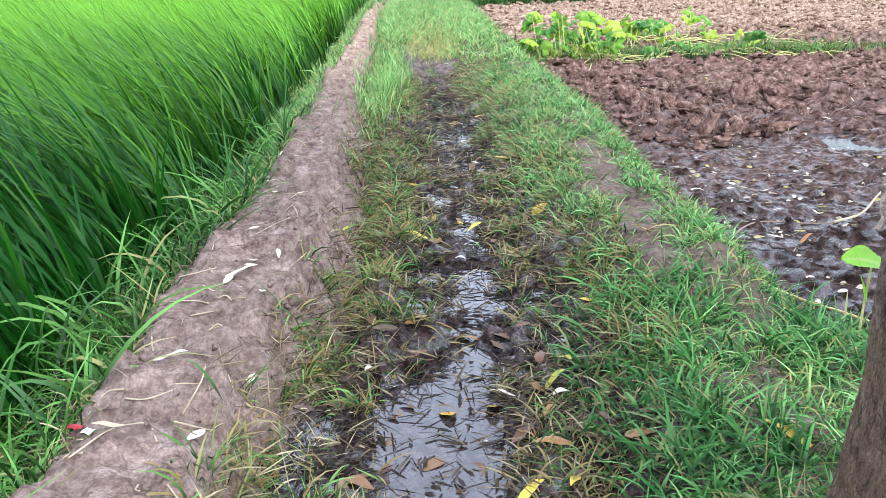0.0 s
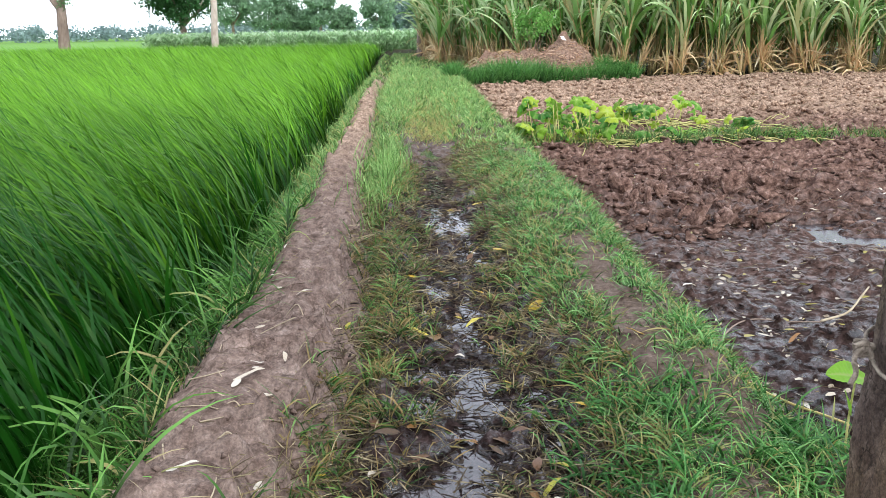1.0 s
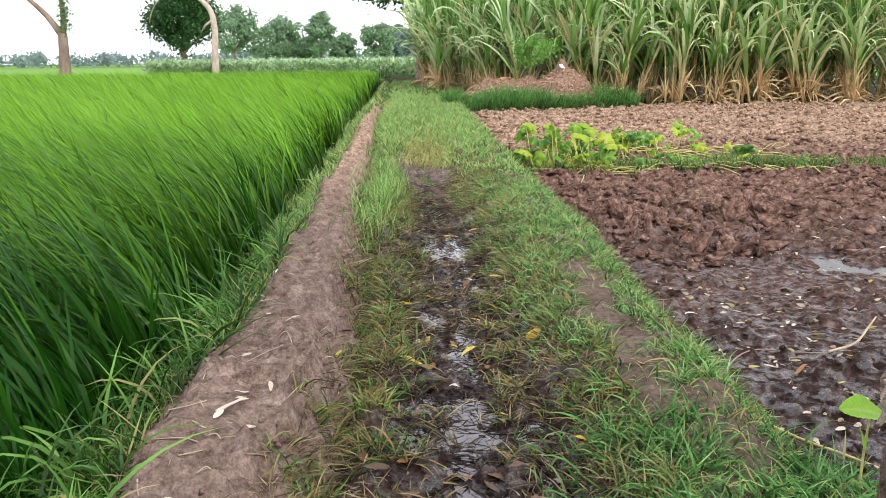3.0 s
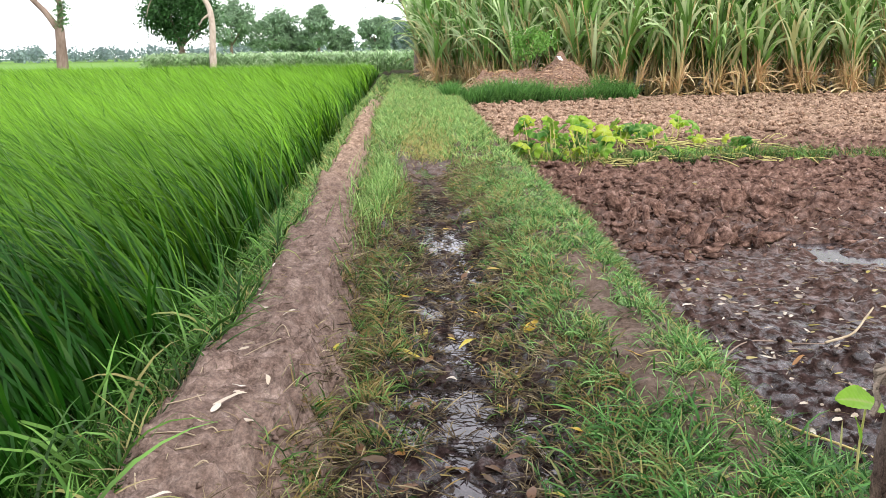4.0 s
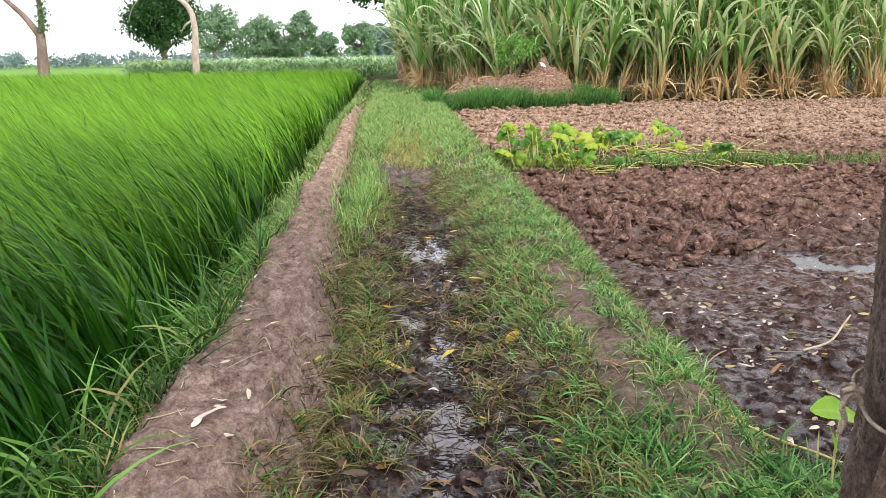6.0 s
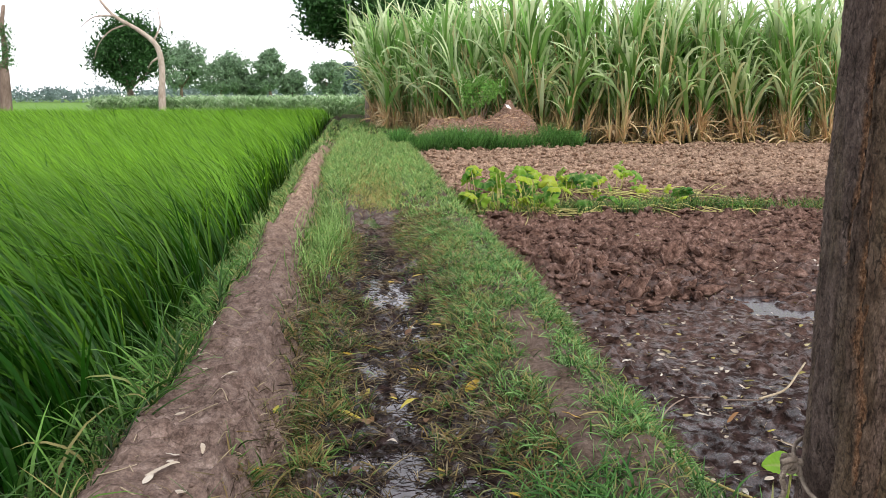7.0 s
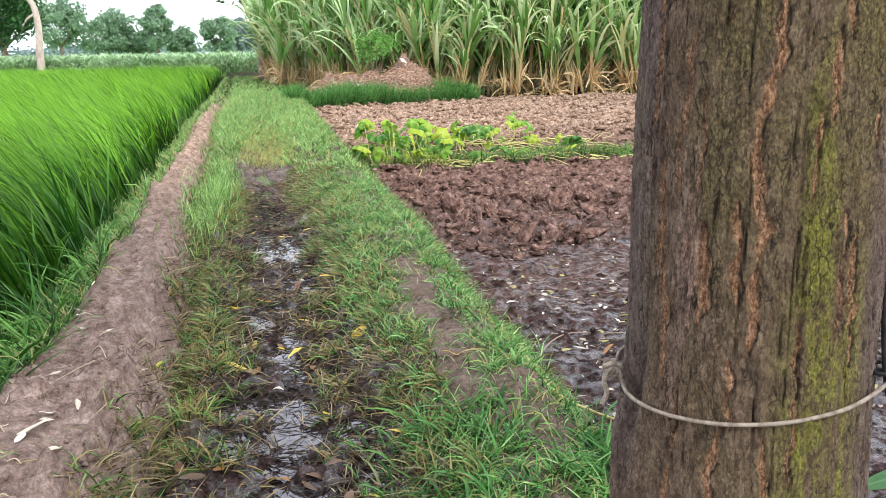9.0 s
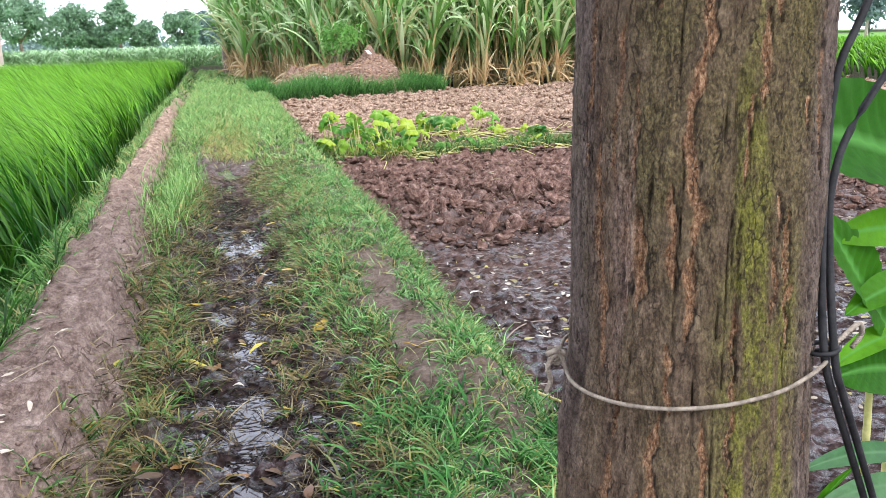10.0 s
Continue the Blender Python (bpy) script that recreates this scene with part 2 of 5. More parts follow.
def bark_material():
    """Brown-grey bark: upright grain, olive and yellow moss, grey weathered flank, rusty fissures and pink scraped wood."""
    m, nd, lk, bsdf = nodes_of("bark")
    grain = tex(nd, lk, 55, 8, 0.75, (1, 1, 0.22))
    flake = tex(nd, lk, 48, 9, 0.8, (1, 1, 0.5))
    fine = tex(nd, lk, 260, 5, 0.75, (1, 1, 0.6))
    blotch = tex(nd, lk, 7.0, 5, 0.65, (1, 1, 0.55))
    scales = nd.new("ShaderNodeTexVoronoi")
    scales.feature = "DISTANCE_TO_EDGE"
    scales.inputs["Scale"].default_value = 85
    jog = nd.new("ShaderNodeVectorMath")
    jog.operation = "MULTIPLY_ADD"
    jog.inputs[1].default_value = (0.02, 0.02, 0.02)
    long_map = nd.new("ShaderNodeMapping")
    long_map.inputs["Scale"].default_value = (1, 1, 0.33)
    place = nd.new("ShaderNodeTexCoord").outputs["Object"]
    wob = nd.new("ShaderNodeTexNoise")
    wob.inputs["Scale"].default_value, wob.inputs["Detail"].default_value = 40, 4
    lk.new(place, wob.inputs["Vector"])
    lk.new(place, long_map.inputs[0])
    lk.new(wob.outputs["Color"], jog.inputs[0])
    lk.new(long_map.outputs[0], jog.inputs[2])
    lk.new(jog.outputs[0], scales.inputs["Vector"])
    seam = scales.outputs["Distance"]
    c = ramp(nd, lk, flake, [(0.34, (0.050, 0.030, 0.020)), (0.45, (0.150, 0.098, 0.064)), (0.55, (0.225, 0.153, 0.104)), (0.68, (0.39, 0.28, 0.20))])
    c = mix(nd, lk, attr(nd, "weathered"), c, ramp(nd, lk, flake, [(0.34, (0.062, 0.044, 0.036)), (0.50, (0.18, 0.132, 0.108)), (0.68, (0.34, 0.262, 0.22))]))
    damp = math_node(nd, lk, "MULTIPLY", attr(nd, "moss"), ramp(nd, lk, blotch, [(0.34, (0.15, 0.15, 0.15)), (0.58, (1, 1, 1))]))
    c = mix(nd, lk, damp, c, ramp(nd, lk, fine, [(0.34, (0.05, 0.039, 0.016)), (0.50, (0.145, 0.115, 0.045)), (0.68, (0.28, 0.225, 0.09))]))
    lime = math_node(nd, lk, "MULTIPLY", attr(nd, "lime"), ramp(nd, lk, flake, [(0.40, (0, 0, 0)), (0.56, (0.9, 0.9, 0.9))]))
    c = mix(nd, lk, lime, c, ramp(nd, lk, fine, [(0.34, (0.11, 0.115, 0.014)), (0.66, (0.33, 0.32, 0.05))]))
    rusty = math_node(nd, lk, "MULTIPLY", attr(nd, "rust"), ramp(nd, lk, flake, [(0.34, (0.45, 0.45, 0.45)), (0.46, (1, 1, 1))]))
    c = mix(nd, lk, rusty, c, ramp(nd, lk, fine, [(0.34, (0.17, 0.078, 0.037)), (0.52, (0.38, 0.205, 0.105)), (0.68, (0.56, 0.38, 0.24))]))
    scraped = math_node(nd, lk, "MULTIPLY", attr(nd, "scrape"), ramp(nd, lk, grain, [(0.38, (0.1, 0.1, 0.1)), (0.55, (0.9, 0.9, 0.9))]))
    c = mix(nd, lk, scraped, c, ramp(nd, lk, fine, [(0.34, (0.27, 0.17, 0.13)), (0.66, (0.50, 0.36, 0.29))]))
    c = mix(nd, lk, 0.55, c, ramp(nd, lk, fine, [(0.36, (0.2, 0.2, 0.2)), (0.64, (0.8, 0.8, 0.8))]), "OVERLAY")
    c = mix(nd, lk, math_node(nd, lk, "MULTIPLY", ramp(nd, lk, seam, [(0.02, (0.8, 0.8, 0.8)), (0.09, (0, 0, 0))]), ramp(nd, lk, grain, [(0.42, (1, 1, 1)), (0.55, (0, 0, 0))])), c, (0.022, 0.016, 0.011))
    c = mix(nd, lk, attr(nd, "groove"), c, (0.018, 0.012, 0.009))
    lk.new(c, bsdf.inputs["Base Color"])
    bsdf.inputs["Roughness"].default_value = 0.9
    bsdf.inputs["Specular IOR Level"].default_value = 0.22
    b = bump(nd, lk, bsdf, flake, 1.0, 0.018)
    b = bump(nd, lk, bsdf, ramp(nd, lk, seam, [(0.0, (0, 0, 0)), (0.14, (1, 1, 1))]), 0.6, 0.004, b)
    bump(nd, lk, bsdf, fine, 0.9, 0.003, b)
    return m


SOIL = soil_material()
WATER = water_material("muddy_water", 0.06, 1.0)
FILM = water_material("water_film_on_mud", 0.2, 0.3)
BARK = bark_material()
# RICE: its fourth colour is a dark green for painted canopy shade.
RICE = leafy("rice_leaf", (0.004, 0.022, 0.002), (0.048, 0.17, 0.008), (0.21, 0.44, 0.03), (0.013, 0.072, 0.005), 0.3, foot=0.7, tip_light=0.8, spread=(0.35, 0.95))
# Near-black roots stand for the shade low among the blades.
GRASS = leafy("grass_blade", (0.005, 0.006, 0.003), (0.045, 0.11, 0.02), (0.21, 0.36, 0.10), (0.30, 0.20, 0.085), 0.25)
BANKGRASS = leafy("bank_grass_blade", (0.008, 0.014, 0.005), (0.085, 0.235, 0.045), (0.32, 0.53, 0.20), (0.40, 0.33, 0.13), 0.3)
CANE_LEAF = leafy("cane_leaf", (0.12, 0.24, 0.045), (0.20, 0.42, 0.09), (0.76, 0.88, 0.54), (0.62, 0.58, 0.32), 0.34, 0.3, spread=(0.3, 0.85))
CANE_DRY = leafy("dry_cane_leaf", (0.62, 0.40, 0.20), (0.80, 0.60, 0.33), (0.88, 0.77, 0.52), (0.46, 0.25, 0.12), 0.35, 0.7)
CANE_STALK = plain("cane_stalk", [(0.3, (0.24, 0.19, 0.07)), (0.7, (0.50, 0.40, 0.18))], 6, 0.5)
CORN_LEAF = leafy("corn_leaf", (0.20, 0.31, 0.13), (0.32, 0.52, 0.23), (0.64, 0.78, 0.54), (0.4, 0.45, 0.2), 0.4)
DARK_CROWN = leafy("dark_foliage", (0.02, 0.06, 0.015), (0.025, 0.085, 0.02), (0.055, 0.15, 0.04), (0.04, 0.08, 0.03), 0.25)
MID_CROWN = leafy("green_foliage", (0.06, 0.13, 0.05), (0.085, 0.19, 0.065), (0.15, 0.30, 0.12), (0.09, 0.16, 0.07), 0.35)
# Distance haze is painted into these pale bluish leaf colours.
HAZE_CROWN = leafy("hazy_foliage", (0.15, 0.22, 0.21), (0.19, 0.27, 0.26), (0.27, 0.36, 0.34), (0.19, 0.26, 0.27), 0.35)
GREY_BARK = plain("grey_bark", [(0.3, (0.13, 0.09, 0.065)), (0.7, (0.33, 0.25, 0.2))], 3, 0.9, (1, 1, 0.3), 0.03)
# Greener far leaves, with a weaker share of distance haze in their colour.
HAZED_FAR_CROWN = leafy("hazed_far_foliage", (0.12, 0.20, 0.12), (0.18, 0.29, 0.175), (0.31, 0.45, 0.29), (0.18, 0.26, 0.17), 0.4)
PALE_WOOD = plain("bleached_wood", [(0.3, (0.32, 0.24, 0.18)), (0.7, (0.62, 0.53, 0.45))], 3, 0.8, (1, 1, 0.3), 0.03)

# ---- lie of the land ----
YS = np.array([-5, 1.2, 1.7, 2.05, 2.5, 4.1, 6.0, 9.4, 15.0, 22.0, 45.0, 400.0])
BUND_X = np.array([-0.52, -0.52, -0.58, -0.545, -0.51, -0.52, -0.62, -0.76, -0.98, -1.15, -2.1, -15.0])
BUND_HALF = np.array([0.2, 0.19, 0.155, 0.18, 0.225, 0.19, 0.15, 0.125, 0.13, 0.13, 0.1, 0.1])
RIGHT_X = np.array([0.85, 0.85, 0.86, 0.87, 0.88, 0.80, 0.72, 0.62, 0.42, 0.25, -0.4, -12.0])
FOOT_X = np.array([1.3, 1.3, 1.27, 1.24, 1.22, 1.2, 1.22, 1.12, 1.02, 0.95, 0.3, -11.0])


def bund_x(y):
    return np.interp(y, YS, BUND_X) + 0.035 * (vnoise(y * 1.3, 0 * y, 5) - 0.5)


def plates(x, y, seed):
    """Broken, tilted flat pieces: one tilted facet for each jittered cell."""
    ix, iy = np.floor(x), np.floor(y)
    best, out = np.full(x.shape, 9.0), np.zeros(x.shape)
    for dx in (-1, 0, 1):
        for dy in (-1, 0, 1):
            cx, cy = ix + dx, iy + dy
            ox, oy = x - cx - hash2(cx, cy, seed), y - cy - hash2(cx, cy, seed + 1)
            d = ox * ox + oy * oy
            h = hash2(cx, cy, seed + 2) - 0.5 + 1.1 * (hash2(cx, cy, seed + 3) - 0.5) * ox + 1.1 * (hash2(cx, cy, seed + 4) - 0.5) * oy
            near = d < best
            best, out = np.where(near, d, best), np.where(near, h, out)
    return out


def till_edge(x, y):
    """Where the wet mud ends and the ploughed ground begins."""
    return 5.55 + 0.12 * np.maximum(x - 2.0, 0) - 0.5 * smooth(2.0, 1.2, x) + 1.6 * (fbm(x * 1.1, y * 1.1, 4, 1) - 0.5) + 0.5 * (fbm(x * 4, y * 4, 3, 15) - 0.5)


def land(x, y):
    """Ground height and the cover weights (till, wet, shaded mould) at x, y."""
    bx, bh = bund_x(y), np.interp(y, YS, BUND_HALF)
    rx, fx = np.interp(y, YS, RIGHT_X), np.interp(y, YS, FOOT_X)
    n1, n2, n3 = fbm(x * 1.1, y * 1.1, 4, 1) - 0.5, fbm(x * 5, y * 5, 3, 2) - 0.5, fbm(x * 13, y * 13, 2, 3) - 0.5
    n4 = fbm(x * 24, y * 24, 2, 4) - 0.5
    shelf_q = fbm(x * 5, y * 8, 3, 6) * 6
    ledge = (np.floor(shelf_q) + smooth(0.72, 1.0, shelf_q - np.floor(shelf_q))) / 6 - 0.5
    # left bund
    d = np.abs(x - bx + 0.10 * n2)
    left = smooth(bh + 0.17, bh - 0.08, d)
    h = -0.03 + 0.05 * n1 * smooth(0.2, 1.5, np.abs(x))
    h = h * (1 - left) + left * (0.245 + 0.05 * n1 + 0.03 * n2 + 0.15 * ledge + 0.006 * n3 + (0.045 + 0.15 * smooth(0.06, 0.2, x - bx)) * n4 + 0.045 * (fbm(x * 3, y * 9, 3, 17) - 0.5))
    # channel bed
    bed = smooth(bx + bh + 0.05, bx + bh + 0.25, x) * smooth(rx - 0.02, rx - 0.35, x)
    shelf = smooth(0.10, -0.22, x - 0.25 * n2) * smooth(1.8, 2.6, y)
    pools = 0 * x
    for px, py, rx_, ry_, deep in ((0.10, 1.95, 0.165, 0.4, 1), (0.22, 2.66, 0.13, 0.42, 1.1), (0.0, 2.85, 0.12, 0.3, 0.7), (0.05, 4.1, 0.16, 0.32, 0.85), (0.36, 4.75, 0.16, 0.4, 0.8), (0.22, 5.55, 0.24, 0.5, 0.85), (0.08, 6.8, 0.2, 0.8, 0.95), (-0.02, 8.3, 0.17, 0.9, 0.95), (0.0, 9.6, 0.1, 0.7, 1.0), (0.08, 1.35, 0.13, 0.3, 0.9), (0.3, 3.6, 0.2, 0.5, 0.5), (0.46, 2.6, 0.1, 0.4, 0.55)):
        q = ((x - px) / rx_) ** 2 + ((y - py) / ry_) ** 2
        pools = np.maximum(pools, deep * smooth(1.5, 0.4, q + 2.0 * n2))
    mire = fbm(x * 17, y * 13, 3, 14) - 0.5
    bed_h = 0.034 - (0.032 + 0.022 * smooth(3.1, 2.9, y)) * pools + (0.07 - 0.03 * pools) * n2 + 0.02 * n3 + 0.05 * n4 + (0.05 + 0.03 * pools) * mire + 0.07 * shelf + 0.06 * smooth(9.5, 11.5, y) + 0.10 * smooth(11, 16, y)
    h = h * (1 - bed) + bed * bed_h
    # right bund and its field-side slope
    right = smooth(rx - 0.42, rx - 0.08, x) * smooth(fx + 0.05, fx - 0.22, x)
    rh = (0.20 + 0.05 * n1 + 0.04 * n2 + 0.09 * ledge + 0.02 * n4) * (0.75 + 0.25 * smooth(2.0, 2.6, y))
    h = h * (1 - right) + right * rh
    # near grassy flat beside the tree
    flat = smooth(0.45, 0.8, x) * smooth(2.45, 2.0, y) * smooth(1.6, 1.15, x)
    h = h * (1 - flat) + flat * (0.13 + 0.05 * n2 + 0.02 * n3)
    # ploughed ground
    field = smooth(fx - 0.02, fx + 0.12, x) * (1 - flat) * smooth(23.2, 22.6, y) * smooth(16.2, 15.6, x)
    edge = till_edge(x, y)
    near_till = smooth(edge - 0.5, edge + 0.9, y) * smooth(9.7, 9.3, y)
    far_till = smooth(10.2, 10.8, y)
    ridge = np.abs(fbm(x * 3.2, y * 3.6, 4, 11) - 0.5) * 2
    h = h + field * (near_till * (0.05 - 0.12 * ridge + 0.13 * n2 + 0.085 * plates(x * 4 + 2 * n2, y * 8 + 2 * n1, 100) + 0.05 * plates(x * 11 + n2, y * 17, 110) + 0.05 * n4) + far_till * (0.09 - 0.16 * ridge + 0.05 * n2 + 0.09 * plates(x * 4, y * 5, 120)))
    mud = field * (1 - np.maximum(near_till, far_till))
    film = smooth(1.4, 0.5, ((x - 3.1) / 0.75) ** 2 + ((y - 5.35) / 0.45) ** 2 + 2.5 * n2)
    lump = smooth(0.56, 0.66, fbm(x * 3.5, y * 4.5, 3, 71))
    h = h + mud * (0.05 * n1 + 0.03 * n2 + 0.012 * n3 + 0.018 * n4 - np.clip(film, 0, 1) * (0.045 - 0.07 * (fbm(x * 13, y * 11, 3, 18) - 0.5)) + lump * (0.025 + 0.05 * n4) + 0.02 * (fbm(x * 19, y * 15, 3, 16) - 0.5))
    till = np.clip(field * 1.0, 0, 1)
    wet = np.clip(np.maximum(mud * smooth(9.2, 8.5, y) * (0.68 + 0.30 * smooth(4.6, 3.2, y)), bed * (1 - 0.5 * smooth(5.5, 8.0, y)) * smooth(12, 9.5, y)) + 0.45 * field * near_till * smooth(8.0, 5.6, y), 0, 1)
    paddy = smooth(bx - bh - 0.12, bx - bh - 0.3, x)
    green = np.maximum(paddy, smooth(fx, fx + 0.2, x) * smooth(15.4, 16.0, x))
    green = np.maximum(green, smooth(22.5, 24, y))
    green = np.maximum(green, 0.35 * smooth(rx - 0.4, rx - 0.1, x) * smooth(fx + 0.1, fx, x))
    green = np.maximum(green, 0.2 * bed * smooth(8.5, 10.5, y))
    far = smooth(55, 90, np.hypot(x, y))
    h = h * (1 - far)
    crop = smooth(52.5, 54, y) * smooth(0.45, 0.55, vnoise(x * 0.004 + 3, y * 0.03, 9) * 0.5 + 0.35)
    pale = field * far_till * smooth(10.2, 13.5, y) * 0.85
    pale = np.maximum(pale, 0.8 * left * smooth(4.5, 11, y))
    return h, till, wet, np.clip(green, 0, 1), crop, pale


def height(x, y):
    return land(np.atleast_1d(np.asarray(x, float)), np.atleast_1d(np.asarray(y, float)))[0]


def steps(parts):
    out = [np.array([parts[0][0]])]
    for a, b, d0, d1 in parts:
        n = max(2, int(abs(b - a) / (0.5 * (d0 + d1))))
        w = np.linspace(d0, d1, n)
        out.append(a + (b - a) * np.cumsum(w) / w.sum())
    return np.concatenate(out)


gx = steps([(-1800, -60, 300, 8), (-60, -4, 6, 0.25), (-4, -1.0, 0.2, 0.03), (-1.0, 2.4, 0.018, 0.018), (2.4, 7, 0.02, 0.08), (7, 18, 0.1, 0.5), (18, 70, 0.6, 8), (70, 1800, 10, 300)])
gy = steps([(-1800, -40, 300, 8), (-40, 0, 6, 0.1), (0, 1.2, 0.08, 0.02), (1.2, 5.5, 0.018, 0.022), (5.5, 11, 0.022, 0.05), (11, 24, 0.055, 0.14), (24, 80, 0.2, 5), (80, 1800, 8, 300)])
X, Y = np.meshgrid(gx, gy)
hz, till, wet, mould_shade, crop, pale = land(X.ravel(), Y.ravel())
nx, ny = len(gx), len(gy)
ii = (np.arange(ny - 1)[:, None] * nx + np.arange(nx - 1)[None]).ravel()
faces = np.stack([ii, ii + 1, ii + nx + 1, ii + nx], 1)
ground = piece("ground", mesh_from("ground", np.stack([X.ravel(), Y.ravel(), hz], 1), faces, {"till": till, "wet": wet, "mould_shade": mould_shade, "crop": crop, "pale": pale}, True), SOIL)
tagged(ground, "brown farm soil with trodden bund, muddy channel and ploughed field", "ground", kind="structure")

# standing water in the channel and on the wet field
def sheet(name, x0, x1, y0, y1, z, label, material):
    bm = bmesh.new()
    bm.faces.new([bm.verts.new(p) for p in ((x0, y0, z), (x1, y0, z), (x1, y1, z), (x0, y1, z))])
    return tagged(part(name, bm, material, None), label, "water", kind="structure")


sheet("water", -0.30, 0.60, 0.9, 10.4, 0.016, "thin muddy water lying in the channel bed", WATER)
sheet("water_field", 2.2, 4.3, 4.6, 5.95, -0.058, "thin film of water on the wet mud", FILM)

# ---- rice ----
def scatter(n, x0, x1, y0, y1):
    return np.stack([rng.uniform(x0, x1, n), rng.uniform(y0, y1, n)], 1)


def rice_patch(y0, y1, density, width, segs, right_edge, left_edge, gaps=0.0):
    xl = float(np.min(left_edge(np.array([y0, y1]))))
    n = int(density * (y1 - y0) * (-0.6 - xl))
    p = scatter(n, xl, -0.6, y0, y1)
    keep = (p[:, 0] < right_edge(p[:, 1])) & (p[:, 0] > left_edge(p[:, 1]))
    p = p[keep]
    n = len(p)
    # gather the blades into tufts
    cell = 0.17
    c = (np.floor(p / cell) + 0.5) * cell + 0.04 * (np.stack([hash2(np.floor(p[:, 0] / cell), np.floor(p[:, 1] / cell), 3), hash2(np.floor(p[:, 0] / cell), np.floor(p[:, 1] / cell), 4)], 1) - 0.5)
    p = c + (p - c) * rng.uniform(0.15, 0.9, (n, 1))
    gust = fbm(p[:, 0] * 0.8, p[:, 1] * 0.5, 3, 21)
    own = hash2(np.floor(p[:, 0] / cell), np.floor(p[:, 1] / cell), 6)
    az = np.radians(188 + 50 * (gust - 0.5) + 45 * (own - 0.5) + rng.normal(0, 32, n))
    stray = rng.random(n) < 0.06
    L = rng.uniform(0.5, 0.95, n) * (0.92 + 0.25 * gust) * (0.86 + 0.28 * own) * np.where(stray, 1.15, 1.0)
    th0 = np.where(stray, rng.uniform(0, 16, n), rng.uniform(4, 30, n))
    th1 = np.where(stray, rng.uniform(30, 130, n), rng.uniform(40, 112, n) * (0.55 + 0.75 * gust))
    P = np.column_stack([p, np.full(n, -0.04)])
    W = width * rng.uniform(0.7, 1.25, n)
    # Near rows take the dark leaf colour, painting shade inside the canopy.
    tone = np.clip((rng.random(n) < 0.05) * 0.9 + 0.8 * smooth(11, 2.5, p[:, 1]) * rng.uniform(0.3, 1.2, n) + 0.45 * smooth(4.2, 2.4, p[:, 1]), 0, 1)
    return blades(P, L, W, az, th0, th1, segs, tone)


def rice_right(y):
    return bund_x(y) - np.interp(y, YS, BUND_HALF) - 0.24 - 0.08 * vnoise(y * 3, 0 * y, 8)


def wedge(y):
    return -0.62 * np.asarray(y, float) - 1.2


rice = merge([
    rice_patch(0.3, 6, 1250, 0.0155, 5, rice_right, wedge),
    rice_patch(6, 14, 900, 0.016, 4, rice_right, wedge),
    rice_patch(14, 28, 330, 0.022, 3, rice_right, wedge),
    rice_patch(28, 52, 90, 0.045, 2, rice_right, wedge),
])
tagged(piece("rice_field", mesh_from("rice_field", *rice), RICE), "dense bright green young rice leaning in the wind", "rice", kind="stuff")

